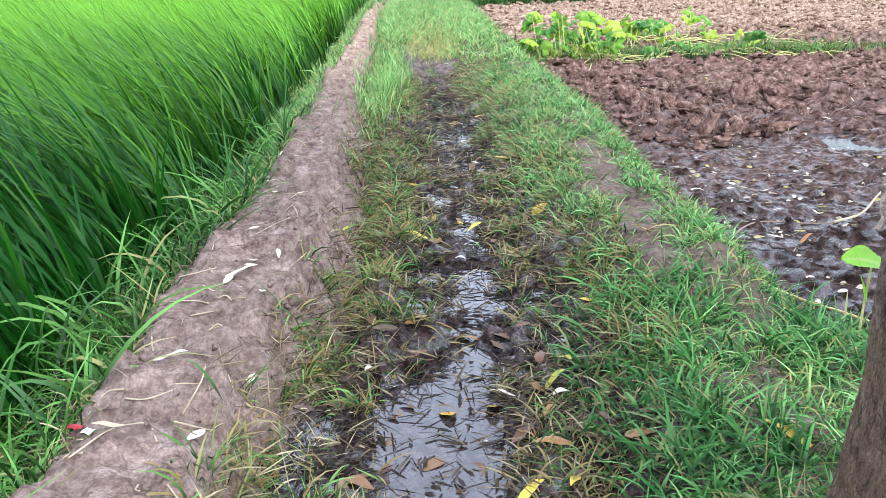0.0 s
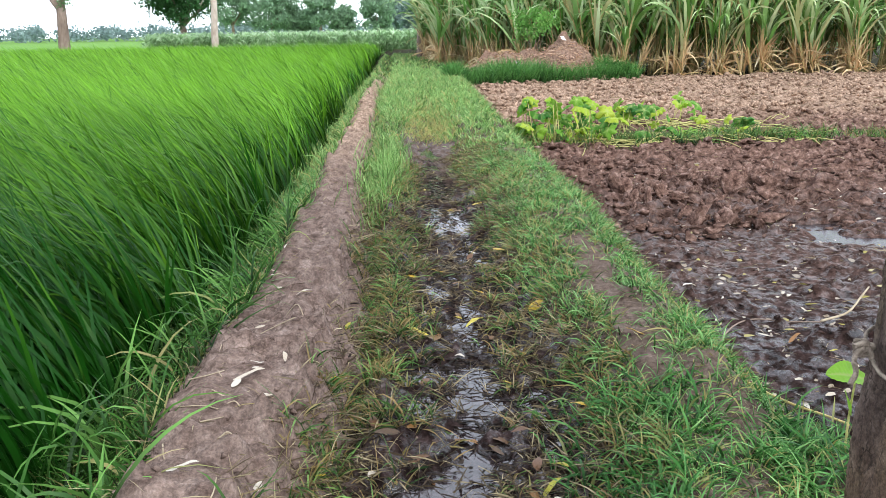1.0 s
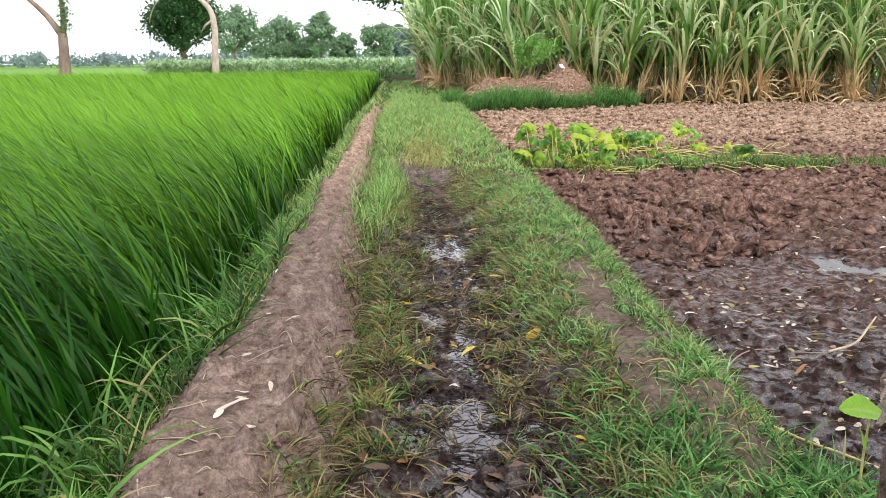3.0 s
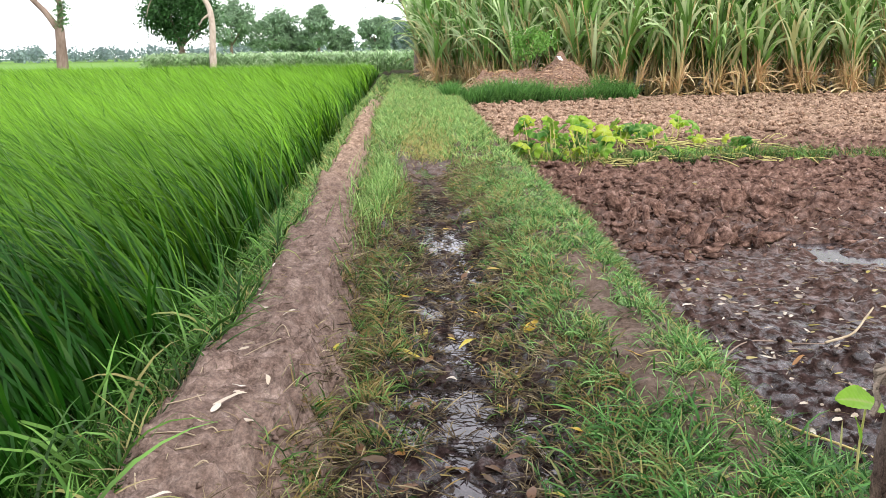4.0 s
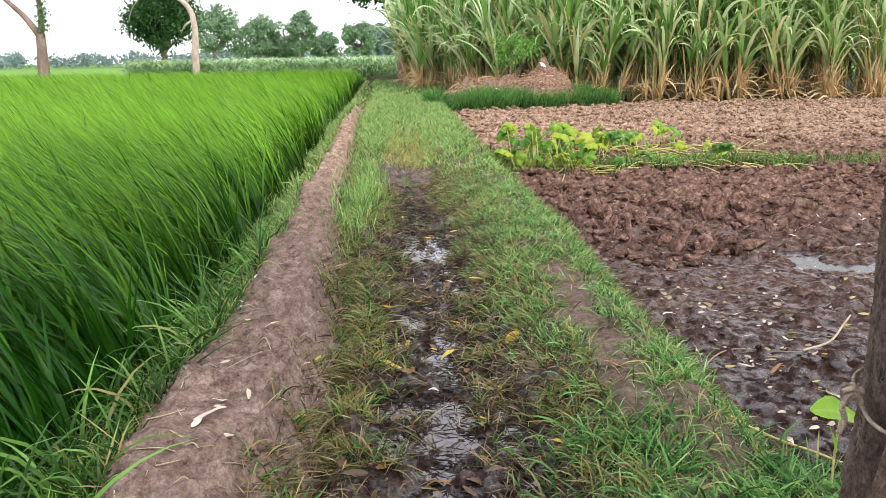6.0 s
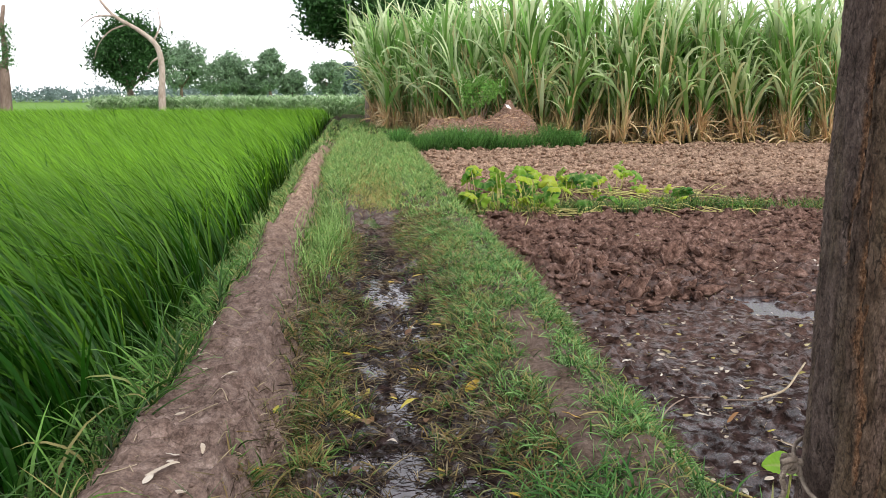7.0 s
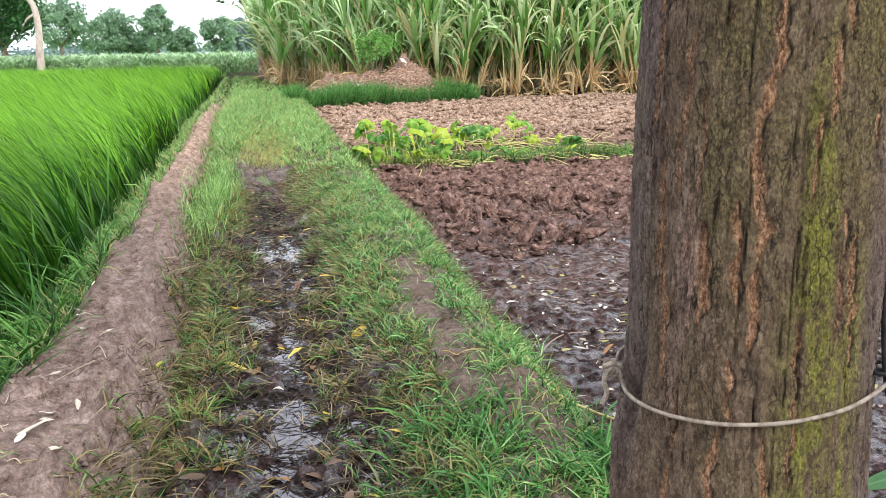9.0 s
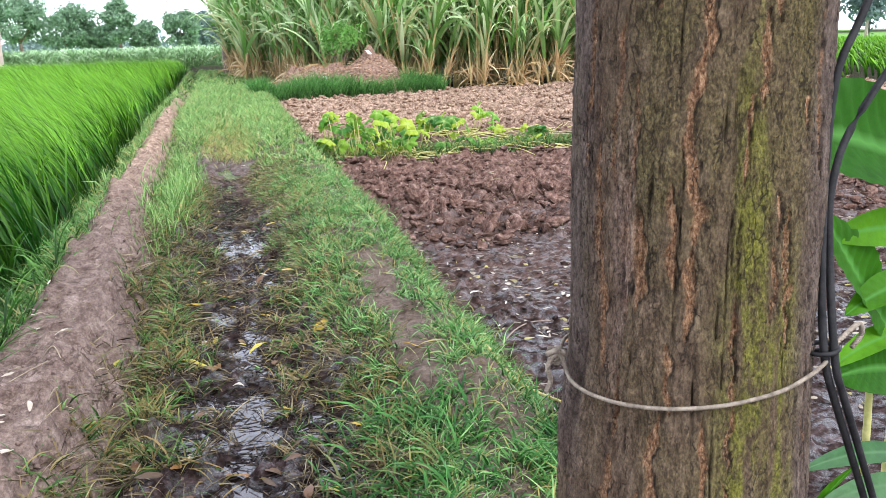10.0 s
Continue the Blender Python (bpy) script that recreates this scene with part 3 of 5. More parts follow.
# ---- near tree ----
def near_tree():
    root = tagged(new("tree"), "old tree with brown fissured mossy bark beside the channel", "tree")
    root.location = (0.897, 1.0705, 0.05)
    zz = np.concatenate([np.linspace(-0.08, 0.3, 60, endpoint=False), np.linspace(0.3, 1.55, 400), np.linspace(1.58, 3.6, 60)])
    rows, sides = len(zz), 560
    a = np.linspace(0, 2 * np.pi, sides, endpoint=False)
    Z, A = np.meshgrid(zz, a, indexing="ij")
    R = np.interp(Z, [-0.1, 0.0, 0.12, 0.25, 0.30, 0.35, 0.45, 0.55, 0.70, 0.85, 1.05, 1.25, 1.45, 3.6], [0.31, 0.27, 0.235, 0.209, 0.203, 0.198, 0.189, 0.183, 0.1755, 0.171, 0.1725, 0.1676, 0.1666, 0.145])
    lobes = 0.03 * np.sin(3 * A + 1) + 0.02 * np.sin(5 * A + 2.2)
    R = R * (1 + lobes * np.interp(Z, [0, 0.6, 1.5], [1.2, 0.25, 0.12]))
    # broad flutes, then bark plates parted by shallow fissures
    R = R + 0.010 * (fbm(A * 2.2 + 3, Z * 0.7, 3, 32) - 0.5)
    fiss = np.abs(fbm(A * 8.0 + 40 + 0.6 * fbm(A * 3, Z * 6, 2, 31), Z * 1.6, 4, 33) - 0.5) * 2
    broken = smooth(0.42, 0.6, fbm(A * 6, Z * 7.0, 3, 35))
    groove = 0.8 * smooth(0.035, 0.008, fiss) * broken * smooth(0.45, 0.6, fbm(A * 30, Z * 30, 2, 36))
    R = R + 0.007 * (fbm(A * 13, Z * 8, 4, 37) - 0.5) + 0.007 * (fbm(A * 34, Z * 60, 3, 38) - 0.5) - 0.005 * smooth(0.12, 0.0, fiss) * broken
    # rusty fissures: heading, foot and head heights, half width; a few over the scraped flank are wider
    streaks = [(3.30, 1.22, 1.34, 0.006), (3.37, 0.95, 1.18, 0.005), (3.47, 0.80, 1.02, 0.005), (3.72, 0.88, 1.06, 0.007), (3.83, 0.90, 1.02, 0.008), (4.03, 0.93, 1.05, 0.006), (4.21, 0.99, 1.22, 0.007), (4.30, 1.22, 1.34, 0.006), (4.22, 0.86, 0.97, 0.007), (3.93, 1.28, 1.4, 0.004), (4.68, 1.16, 1.26, 0.006), (4.78, 1.26, 1.4, 0.005), (4.60, 1.06, 1.16, 0.004), (4.90, 0.92, 1.02, 0.004), (5.02, 0.84, 0.93, 0.005), (3.95, 0.58, 0.74, 0.006), (3.86, 0.50, 0.62, 0.007), (4.33, 0.5, 0.74, 0.005), (3.55, 0.48, 0.66, 0.006), (4.06, 0.76, 0.84, 0.006), (5.25, 1.05, 1.3, 0.004)]
    more = np.random.default_rng(41)
    streaks += [(more.uniform(0, 6.28), z0, z0 + more.uniform(0.06, 0.25), more.uniform(0.002, 0.004)) for z0 in more.uniform(0.3, 2.6, 46)]
    rust = np.zeros_like(A)
    for ang, z0, z1, half in streaks:
        r0, r1 = np.searchsorted(zz, (z0 - 0.03, z1 + 0.03))
        k0, k1 = int(max(0, (ang - 0.3) / (2 * np.pi) * sides)), int(min(sides, (ang + 0.3) / (2 * np.pi) * sides))
        z_, a_ = Z[r0:r1, k0:k1], A[r0:r1, k0:k1]
        way = ang + 0.10 * (vnoise(z_ * 9, 0 * z_, int(ang * 100)) - 0.5) + 0.05 * (vnoise(z_ * 38, 0 * z_, int(ang * 77)) - 0.5)
        off = (a_ - way) * 0.18 + 0.007 * (fbm(a_ * 55, z_ * 70, 3, int(ang * 31)) - 0.5)
        w_ = 1.5 * half * (0.05 + 1.6 * fbm(z_ * 34, a_ * 6, 3, int(ang * 51)) ** 1.3) * smooth(z0 - 0.02, z0 + 0.03, z_) * smooth(z1 + 0.02, z1 - 0.03, z_)
        rust[r0:r1, k0:k1] = np.maximum(rust[r0:r1, k0:k1], smooth(w_ + 0.0012, w_ * 0.5, np.abs(off)) * (w_ > 0.0006))
        groove[r0:r1, k0:k1] = np.maximum(groove[r0:r1, k0:k1], 0.9 * smooth(0.0022, 0.0006, np.abs(off - w_ - 0.001)) * (w_ > 0.0008) * smooth(0.4, 0.55, fbm(a_ * 9, z_ * 25, 2, int(ang * 13))))
    R = R - 0.004 * rust - 0.003 * groove
    scrape = np.exp(-(((A - 3.66) / 0.17) ** 2 + ((Z - 0.95) / 0.13) ** 2)) * smooth(0.42, 0.62, fbm(A * 16, Z * 7, 3, 43)) + 0.7 * np.exp(-(((A - 3.72) / 0.10) ** 2 + ((Z - 1.14) / 0.09) ** 2)) * smooth(0.45, 0.6, fbm(A * 18, Z * 9, 3, 44))
    lime = (1.15 * np.exp(-((A - 4.66) / 0.24) ** 2) * np.interp(Z, [0.3, 0.9, 1.1, 1.3], [0.8, 1.0, 0.8, 0.3]) + 0.8 * np.exp(-((A - 5.0) / 0.16) ** 2) * smooth(1.05, 0.85, Z)) * smooth(0.36, 0.56, fbm(A * 7, Z * 6, 3, 45))
    moss = np.clip(smooth(3.45, 3.9, A) * smooth(5.35, 5.0, A) * (0.18 + 0.70 * smooth(0.85, 1.15, Z)) + 0.25 * smooth(0.5, 0.62, fbm(A * 3, Z * 3, 3, 46)), 0, 1)
    weathered = np.clip(smooth(3.45, 3.15, A) * smooth(0.5, 0.7, Z) + smooth(4.95, 5.25, A) * 0.8, 0, 1)
    # old wound with a torn lip near the foot
    wound = np.exp(-(((A - 3.04) / 0.15) ** 2 + ((Z - 0.69 - 0.35 * (A - 3.02)) / 0.085) ** 2))
    R = R - 0.05 * wound * (0.7 + 0.6 * fbm(A * 9, Z * 12, 3, 39)) + 0.012 * np.exp(-(((A - 2.72) / 0.16) ** 2 + ((Z - 0.63) / 0.12) ** 2)) + 0.016 * np.exp(-(((A - 3.26) / 0.07) ** 2 + ((Z - 0.66) / 0.1) ** 2)) * (0.4 + 1.2 * fbm(A * 14, Z * 22, 2, 48))
    groove = np.clip(groove + 0.6 * wound ** 2 * smooth(0.4, 0.6, fbm(A * 20, Z * 30, 2, 47)), 0, 1)
    v = np.stack([R * np.cos(A), R * np.sin(A), Z], -1).reshape(-1, 3)
    i, j = np.meshgrid(np.arange(rows - 1), np.arange(sides), indexing="ij")
    f = np.stack([i * sides + j, i * sides + (j + 1) % sides, (i + 1) * sides + (j + 1) % sides, (i + 1) * sides + j], -1).reshape(-1, 4)
    fields = {"groove": groove, "rust": rust, "scrape": scrape, "lime": lime, "moss": moss, "weathered": weathered}
    piece("trunk", mesh_from("trunk", v, f, {k: np.clip(q, 0, 1).ravel() for k, q in fields.items()}, True), BARK, root)
    tips = []
    for k, (ang, rise, out, r) in enumerate([(0.4, 1.7, 1.3, 0.075), (2.3, 1.9, 1.2, 0.08), (4.2, 1.6, 1.5, 0.07), (5.4, 2.2, 0.7, 0.085)]):
        pts = bend([(0, 0, 3.35), (0.35 * out * math.cos(ang), 0.35 * out * math.sin(ang), 3.35 + 0.5 * rise), (out * math.cos(ang), out * math.sin(ang), 3.35 + rise)], 9)
        part("limb", tube(pts, np.linspace(r, 0.025, 9), 10), GREY_BARK, root)
        tips += [pts[-1], pts[-3], pts[-5]]
    crown_mesh(root, tips, 0.6, 900, 0.08, MID_CROWN)
    return root


def leaf_cloud(centres, spread, n, size, squash=0.8):
    c = np.asarray(centres, float)
    p = c[rng.integers(0, len(c), n)] + rng.normal(0, 1, (n, 3)) * spread * np.array([1, 1, squash])
    d1 = rng.normal(0, 1, (n, 3))
    d1 /= np.linalg.norm(d1, axis=1)[:, None]
    d2 = np.cross(d1, rng.normal(0, 1, (n, 3)))
    d2 /= np.linalg.norm(d2, axis=1)[:, None]
    s = size * rng.uniform(0.6, 1.3, (n, 1))
    v = np.stack([p - d1 * s, p - d2 * s * 0.45, p + d1 * s, p + d2 * s * 0.45], 1).reshape(-1, 3)
    f = np.arange(4 * n).reshape(n, 4)
    return v, f, {"along": np.ones(4 * n), "tone": np.repeat((rng.random(n) < 0.1) * 0.6, 4)}


def crown_mesh(root, centres, spread, n, size, material, name="crown"):
    return piece(name, mesh_from(name, *leaf_cloud(centres, spread, n, size)), material, root)


near_tree()


def clump_centres(centre, radii, n, hollow=0.45):
    d = rng.normal(0, 1, (n, 3))
    d /= np.linalg.norm(d, axis=1)[:, None]
    r = rng.uniform(hollow, 1.0, (n, 1)) ** 0.7
    bumpy = 0.8 + 0.4 * rng.random((n, 1))
    return np.array(centre) + d * r * bumpy * np.array(radii)


def tree(x, y, trunk_top, trunk_r, blobs, n, size, material, label, wood=None, lean=0.0):
    """A standing tree: tapered trunk, limbs that reach into the crown, and a crown of many leaves."""
    root = tagged(new("tree"), label, "tree")
    root.location = (x, y, 0)
    wood = wood or GREY_BARK
    part("trunk", tube(bend([(0, 0, -0.05), (lean * 0.4, 0, trunk_top * 0.5), (lean, 0, trunk_top)], 7), np.linspace(trunk_r, trunk_r * 0.6, 7), 10), wood, root)
    centres = []
    for c, r, k in blobs:
        cc = clump_centres(c, r, k)
        centres += list(cc)
        for q in cc[: max(2, k // 7)]:
            m = (np.array([lean, 0, trunk_top]) + q) / 2 + rng.normal(0, 0.1, 3)
            part("limb", tube(bend([(lean, 0, trunk_top * 0.92), m, q], 6), np.linspace(trunk_r * 0.4, trunk_r * 0.08, 6), 6), wood, root)
    span = np.mean([np.mean(r) for _, r, _ in blobs])
    crown_mesh(root, centres, span * 0.2, n, size, material)
    return root


# round dark tree in front of the corn
tree(-15.6, 57.0, 2.0, 0.30, [((-0.3, 0, 4.1), (2.3, 2.0, 2.1), 60)], 17000, 0.115, DARK_CROWN, "round dark green tree at the edge of the rice field", lean=-0.3)
# taller tree behind the sugarcane
tree(-0.15, 37.0, 3.4, 0.30, [((-0.9, 0.0, 5.2), (2.0, 2.0, 1.5), 40), ((1.9, 1.0, 5.4), (2.0, 2.0, 1.3), 30)], 26000, 0.115, DARK_CROWN, "large dark green tree behind the sugarcane")
for x, y, top, w, mat in [(-20.4, 92, 7.5, 2.6, HAZED_FAR_CROWN), (-16.8, 95, 6.6, 3.1, HAZED_FAR_CROWN), (-14.0, 96, 4.4, 2.0, HAZED_FAR_CROWN), (-11.2, 92, 6.8, 1.5, HAZED_FAR_CROWN), (-9.2, 94, 4.6, 1.5, HAZED_FAR_CROWN), (-5.2, 92, 5.6, 1.9, HAZED_FAR_CROWN), (-4.0, 112, 6.3, 1.6, HAZE_CROWN), (-1.9, 100, 5.4, 1.2, HAZE_CROWN), (1.5, 105, 4.8, 2.2, HAZE_CROWN)]:
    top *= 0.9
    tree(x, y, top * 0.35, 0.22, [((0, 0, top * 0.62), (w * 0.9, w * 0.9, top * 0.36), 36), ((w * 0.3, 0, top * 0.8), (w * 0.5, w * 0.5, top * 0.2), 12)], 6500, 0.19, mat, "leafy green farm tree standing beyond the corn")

# bleached dead tree
def dead_tree():
    root = tagged(new("dead_tree"), "bleached leafless dead tree at the rice field edge", "tree")
    root.location = (-12.86, 53, 0)
    part("trunk", tube(bend([(0, 0, -0.05), (0.0, 0, 1.4), (0.1, 0, 3.2), (-0.15, 0, 4.4), (-1.1, 0, 5.25), (-2.5, 0, 6.1), (-3.4, 0, 7.2)], 20), np.linspace(0.24, 0.07, 20), 12), PALE_WOOD, root)
    for pts, r in ([((-0.0, 0, 3.7), (-0.5, 0.1, 3.4), (-0.75, 0.1, 3.0)), 0.09], [((-1.8, 0, 5.6), (-2.9, 0.2, 5.2), (-3.6, 0.2, 4.4), (-3.9, 0.3, 3.6)), 0.05], [((-2.5, 0, 6.1), (-3.6, -0.2, 6.0), (-4.4, -0.2, 5.4)), 0.06], [((-0.3, 0, 4.6), (0.1, 0.2, 5.6), (0.0, 0.2, 6.6)), 0.07]):
        part("limb", tube(bend(pts, 9), np.linspace(r, 0.02, 9), 8), PALE_WOOD, root)


dead_tree()


def pruned_tree():
    root = tagged(new("tree"), "pruned brown tree forking into two bare limbs", "tree")
    root.location = (-21.6, 52, 0)
    part("trunk", tube(bend([(0, 0, -0.05), (0.05, 0, 1.5), (0.1, 0, 3.0)], 8), np.linspace(0.36, 0.27, 8), 12), GREY_BARK, root)
    part("limb", tube(bend([(0.1, 0, 2.8), (-0.7, 0, 4.0), (-1.8, 0, 5.1), (-2.6, 0, 6.0)], 10), np.linspace(0.22, 0.09, 10), 10), GREY_BARK, root)
    part("limb", tube(bend([(0.1, 0, 2.8), (0.25, 0, 4.0), (0.2, 0, 5.4), (0.4, 0, 6.6)], 10), np.linspace(0.2, 0.1, 10), 10), GREY_BARK, root)
    crown_mesh(root, [(0.35, -0.1, 3.2 + 0.3 * k) for k in range(8)] + [(-1.8, 0, 5.3), (-2.4, 0, 5.7)], 0.2, 700, 0.10, MID_CROWN, "foliage")["kind"] = "stuff"


pruned_tree()

# ---- corn ----
def corn():
    p = scatter(2600, -17.5, 0.4, 54, 57)
    k = 7
    P = np.repeat(p, k, 0)
    n = len(P)
    z = np.tile(np.linspace(0.15, 1.0, k), len(p)) + rng.uniform(-0.1, 0.1, n)
    v = blades(np.column_stack([P, z]), rng.uniform(0.45, 0.75, n), rng.uniform(0.05, 0.08, n), rng.uniform(0, 6.28, n), rng.uniform(5, 35, n), rng.uniform(70, 130, n), 3)
    tagged(piece("corn_field", mesh_from("corn_field", *v), CORN_LEAF), "strip of green corn behind the rice", "corn", kind="stuff")


corn()

# ---- sugarcane ----
def cane_variant():
    """One clump: stalk meshes that splay from the foot, a mesh of green leaves, a mesh of dry leaves."""
    stalks, green, dry = [], [], []
    lean_az, lean = rng.uniform(0, 6.28), rng.uniform(0.1, 0.8)
    for k in range(int(rng.integers(9, 13))):
        bx, by = rng.normal(0, 0.13, 2)
        a = np.arctan2(by, bx) + rng.normal(0, 0.5)
        out = rng.uniform(0.08, 0.42)
        ex, ey = out * math.cos(a) + lean * math.cos(lean_az), out * math.sin(a) + lean * math.sin(lean_az)
        H = rng.uniform(1.8, 2.7)
        pts = bend([(bx, by, -0.05), (bx + 0.4 * ex, by + 0.4 * ey, H * 0.5), (bx + ex, by + ey, H)], 7)
        bm = tube(pts, np.linspace(0.024, 0.015, 7), 6)
        me = bpy.data.meshes.new("stalk")
        bm.to_mesh(me)
        bm.free()
        me.materials.append(CANE_STALK)
        stalks.append(me)
        m = 11
        t = np.sort(rng.uniform(0.25, 1.0, m))
        t[-4:] = 1.0
        P = np.array([np.interp(t, np.linspace(0, 1, 7), pts[:, c]) for c in range(3)]).T
        top = t > 0.9
        L = rng.uniform(1.1, 2.0, m)
        th1 = np.where(top, rng.uniform(15, 120, m), rng.uniform(50, 170, m))
        heading = a + np.where(rng.random(m) < 0.35, rng.normal(0, 0.7, m), rng.uniform(-3.1, 3.1, m))
        green.append(blades(P, L, rng.uniform(0.065, 0.115, m), heading, np.where(top, rng.uniform(2, 18, m), rng.uniform(8, 32, m)), th1, 7, (rng.random(m) < 0.12) * 0.8, 0.7, 0.04, 2.0))
        m = 10
        t = rng.uniform(0.0, 0.3, m)
        P = np.array([np.interp(t, np.linspace(0, 1, 7), pts[:, c]) for c in range(3)]).T
        straight = rng.random(m) < 0.55
        dry.append(blades(P * np.array([1, 1, 0.8]), rng.uniform(0.3, 0.85, m), rng.uniform(0.025, 0.055, m), a + rng.normal(0, 0.9, m), np.where(straight, rng.uniform(5, 35, m), rng.uniform(50, 120, m)), np.where(straight, rng.uniform(20, 70, m), rng.uniform(105, 170, m)), 4, rng.random(m) * 0.6, 0.8))
    return stalks, mesh_from("green_leaves", *merge(green)), mesh_from("dry_leaves", *merge(dry))


VARIANTS = [cane_variant() for _ in range(9)]
FRONT = np.array([(0.25, 35.0), (0.9, 30.0), (2.6, 26.6), (4.9, 24.2), (5.9, 22.9), (14.0, 22.5)])


def cane_row(offset, spacing, jitter):
    seg = np.hypot(*np.diff(FRONT, axis=0).T)
    s = np.concatenate([[0], np.cumsum(seg)])
    u = np.arange(0.1, s[-1], spacing)
    x, y = np.interp(u, s, FRONT[:, 0]), np.interp(u, s, FRONT[:, 1])
    return np.stack([x + rng.normal(0, jitter, len(u)) + 0.25 * offset, y + offset + rng.normal(0, jitter, len(u))], 1)


for offset, spacing in ((0.0, 1.2), (1.4, 1.0), (2.5, 1.0)):
    for x, y in cane_row(offset, spacing, 0.16):
        stalks, green, dry = VARIANTS[int(rng.integers(0, len(VARIANTS)))]
        c = new("sugarcane_clump")
        c.matrix_basis = pose(x, y, float(height(x, y)[0]), 0, 0, rng.uniform(0, 360)) @ Matrix.Diagonal((*([rng.uniform(1.0, 1.2)] * 3), 1))
        tagged(c, "tall sugarcane clump with dry straw leaves at the base", "sugarcane", "sugarcane at the field edge")
        for me in stalks:
            piece("stalk", me, None, c)
        piece("green_leaves", green, CANE_LEAF, c, "long arching green cane leaves")
        if offset < 1 or rng.random() < 0.25:
            piece("dry_leaves", dry, CANE_DRY, c, "dry straw-coloured hanging leaves")

def cane_field():
    """The mass of cane behind the front rows."""
    seg = np.hypot(*np.diff(FRONT, axis=0).T)
    s_ = np.concatenate([[0], np.cumsum(seg)])
    n = 6000
    u = rng.uniform(0, s_[-1], n)
    back = rng.uniform(3.0, 7.0, n)
    p = np.stack([np.interp(u, s_, FRONT[:, 0]) + 0.3 * back, np.interp(u, s_, FRONT[:, 1]) + back], 1)
    z = rng.uniform(0.2, 2.7, n)
    leaves = blades(np.column_stack([p, z]), rng.uniform(1.0, 1.6, n), rng.uniform(0.06, 0.1, n), rng.uniform(0, 6.28, n), rng.uniform(2, 30, n), rng.uniform(30, 140, n), 4)
    tagged(piece("sugarcane_field", mesh_from("sugarcane_field", *leaves), CANE_LEAF), "dense tall green sugarcane standing behind", "sugarcane", kind="stuff")


cane_field()

# ---- grass ----
def grass(n, x0, x1, y0, y1, keep, length, width, lean=(5, 40, 40, 110), segs=3, dry=0.1, floor=-1.0, lift=-0.006):
    """Blades scattered over a stretch of ground where keep(x, y, h) allows."""
    p = scatter(n, x0, x1, y0, y1)
    h = land(p[:, 0], p[:, 1])[0]
    w = keep(p[:, 0], p[:, 1], h)
    k = rng.random(n) < w
    p, h = p[k], np.maximum(h[k], floor + 0.006)
    m = len(p)
    tuft = fbm(p[:, 0] * 7, p[:, 1] * 7, 3, 41)
    L = rng.uniform(*length, m) * (0.4 + 1.2 * tuft)
    cell = 6 * width + 0.02
    cx, cy = np.floor(p[:, 0] / cell), np.floor(p[:, 1] / cell)
    c = np.stack([(cx + 0.2 + 0.6 * hash2(cx, cy, 13)) * cell, (cy + 0.2 + 0.6 * hash2(cx, cy, 14)) * cell], 1)
    az = np.arctan2(p[:, 1] - c[:, 1], p[:, 0] - c[:, 0]) + rng.normal(0, 0.7, m)
    p = c + (p - c) * 0.65
    return blades(np.column_stack([p, h + lift]), L, width * rng.uniform(0.6, 1.3, m), az, rng.uniform(lean[0], lean[1], m), rng.uniform(lean[2], lean[3], m), segs, np.clip((rng.random(m) < dry) * rng.uniform(0.5, 1, m), 0, 1))


def verge_left(x, y, h):
    e = bund_x(y) - np.interp(y, YS, BUND_HALF)
    return smooth(e + 0.06, e - 0.05, x) * smooth(e - 0.5, e - 0.3, x) * np.maximum(smooth(0.36, 0.58, fbm(x * 6, y * 5, 3, 51)), 0.9 * smooth(3.0, 6.0, y) + 0.8 * smooth(2.5, 1.7, y))


def channel_left(x, y, h):
    e = bund_x(y) + np.interp(y, YS, BUND_HALF)
    s = 0.05 * smooth(3.6, 2.0, y)
    gap = smooth(0.34, 0.52, fbm(x * 8, y * 7, 3, 53)) * (0.4 + 0.6 * smooth(0.36, 0.58, fbm(x * 2.5, y * 2.2, 2, 58)))
    return smooth(e + 0.0 - s, e + 0.10 - s, x + 0.16 * (fbm(x * 4, y * 4, 2, 56) - 0.5)) * smooth(0.16, -0.10, x + 0.02 * (y - 3)) * gap * smooth(0.008, 0.03, h)


def channel_right(x, y, h):
    return smooth(0.22, 0.42, x) * smooth(0.38, 0.54, fbm(x * 8, y * 7, 3, 52)) * (0.15 + 0.85 * smooth(0.01, 0.035, h))


def bund_right(x, y, h):
    r, f = np.interp(y, YS, RIGHT_X), np.interp(y, YS, FOOT_X)
    bare = smooth(0.12, 0.05, np.abs(x - 0.84 + 0.12 * (fbm(x * 5, y * 5, 2, 50) - 0.5))) * smooth(2.25, 2.45, y) * smooth(4.8, 4.2, y)
    return smooth(r - 0.42, r - 0.12, x + 0.25 * (fbm(x * 3, y * 3, 2, 54) - 0.5)) * smooth(f + 0.12, f - 0.05, x) * (1 - 0.94 * bare) * (0.28 + 0.72 * smooth(0.42, 0.58, fbm(x * 7, y * 6, 3, 55)))


def channel_all(x, y, h):
    e = bund_x(y) + np.interp(y, YS, BUND_HALF)
    return smooth(e, e + 0.1, x) * smooth(1.1, 0.8, x) * smooth(10.5, 13, y)


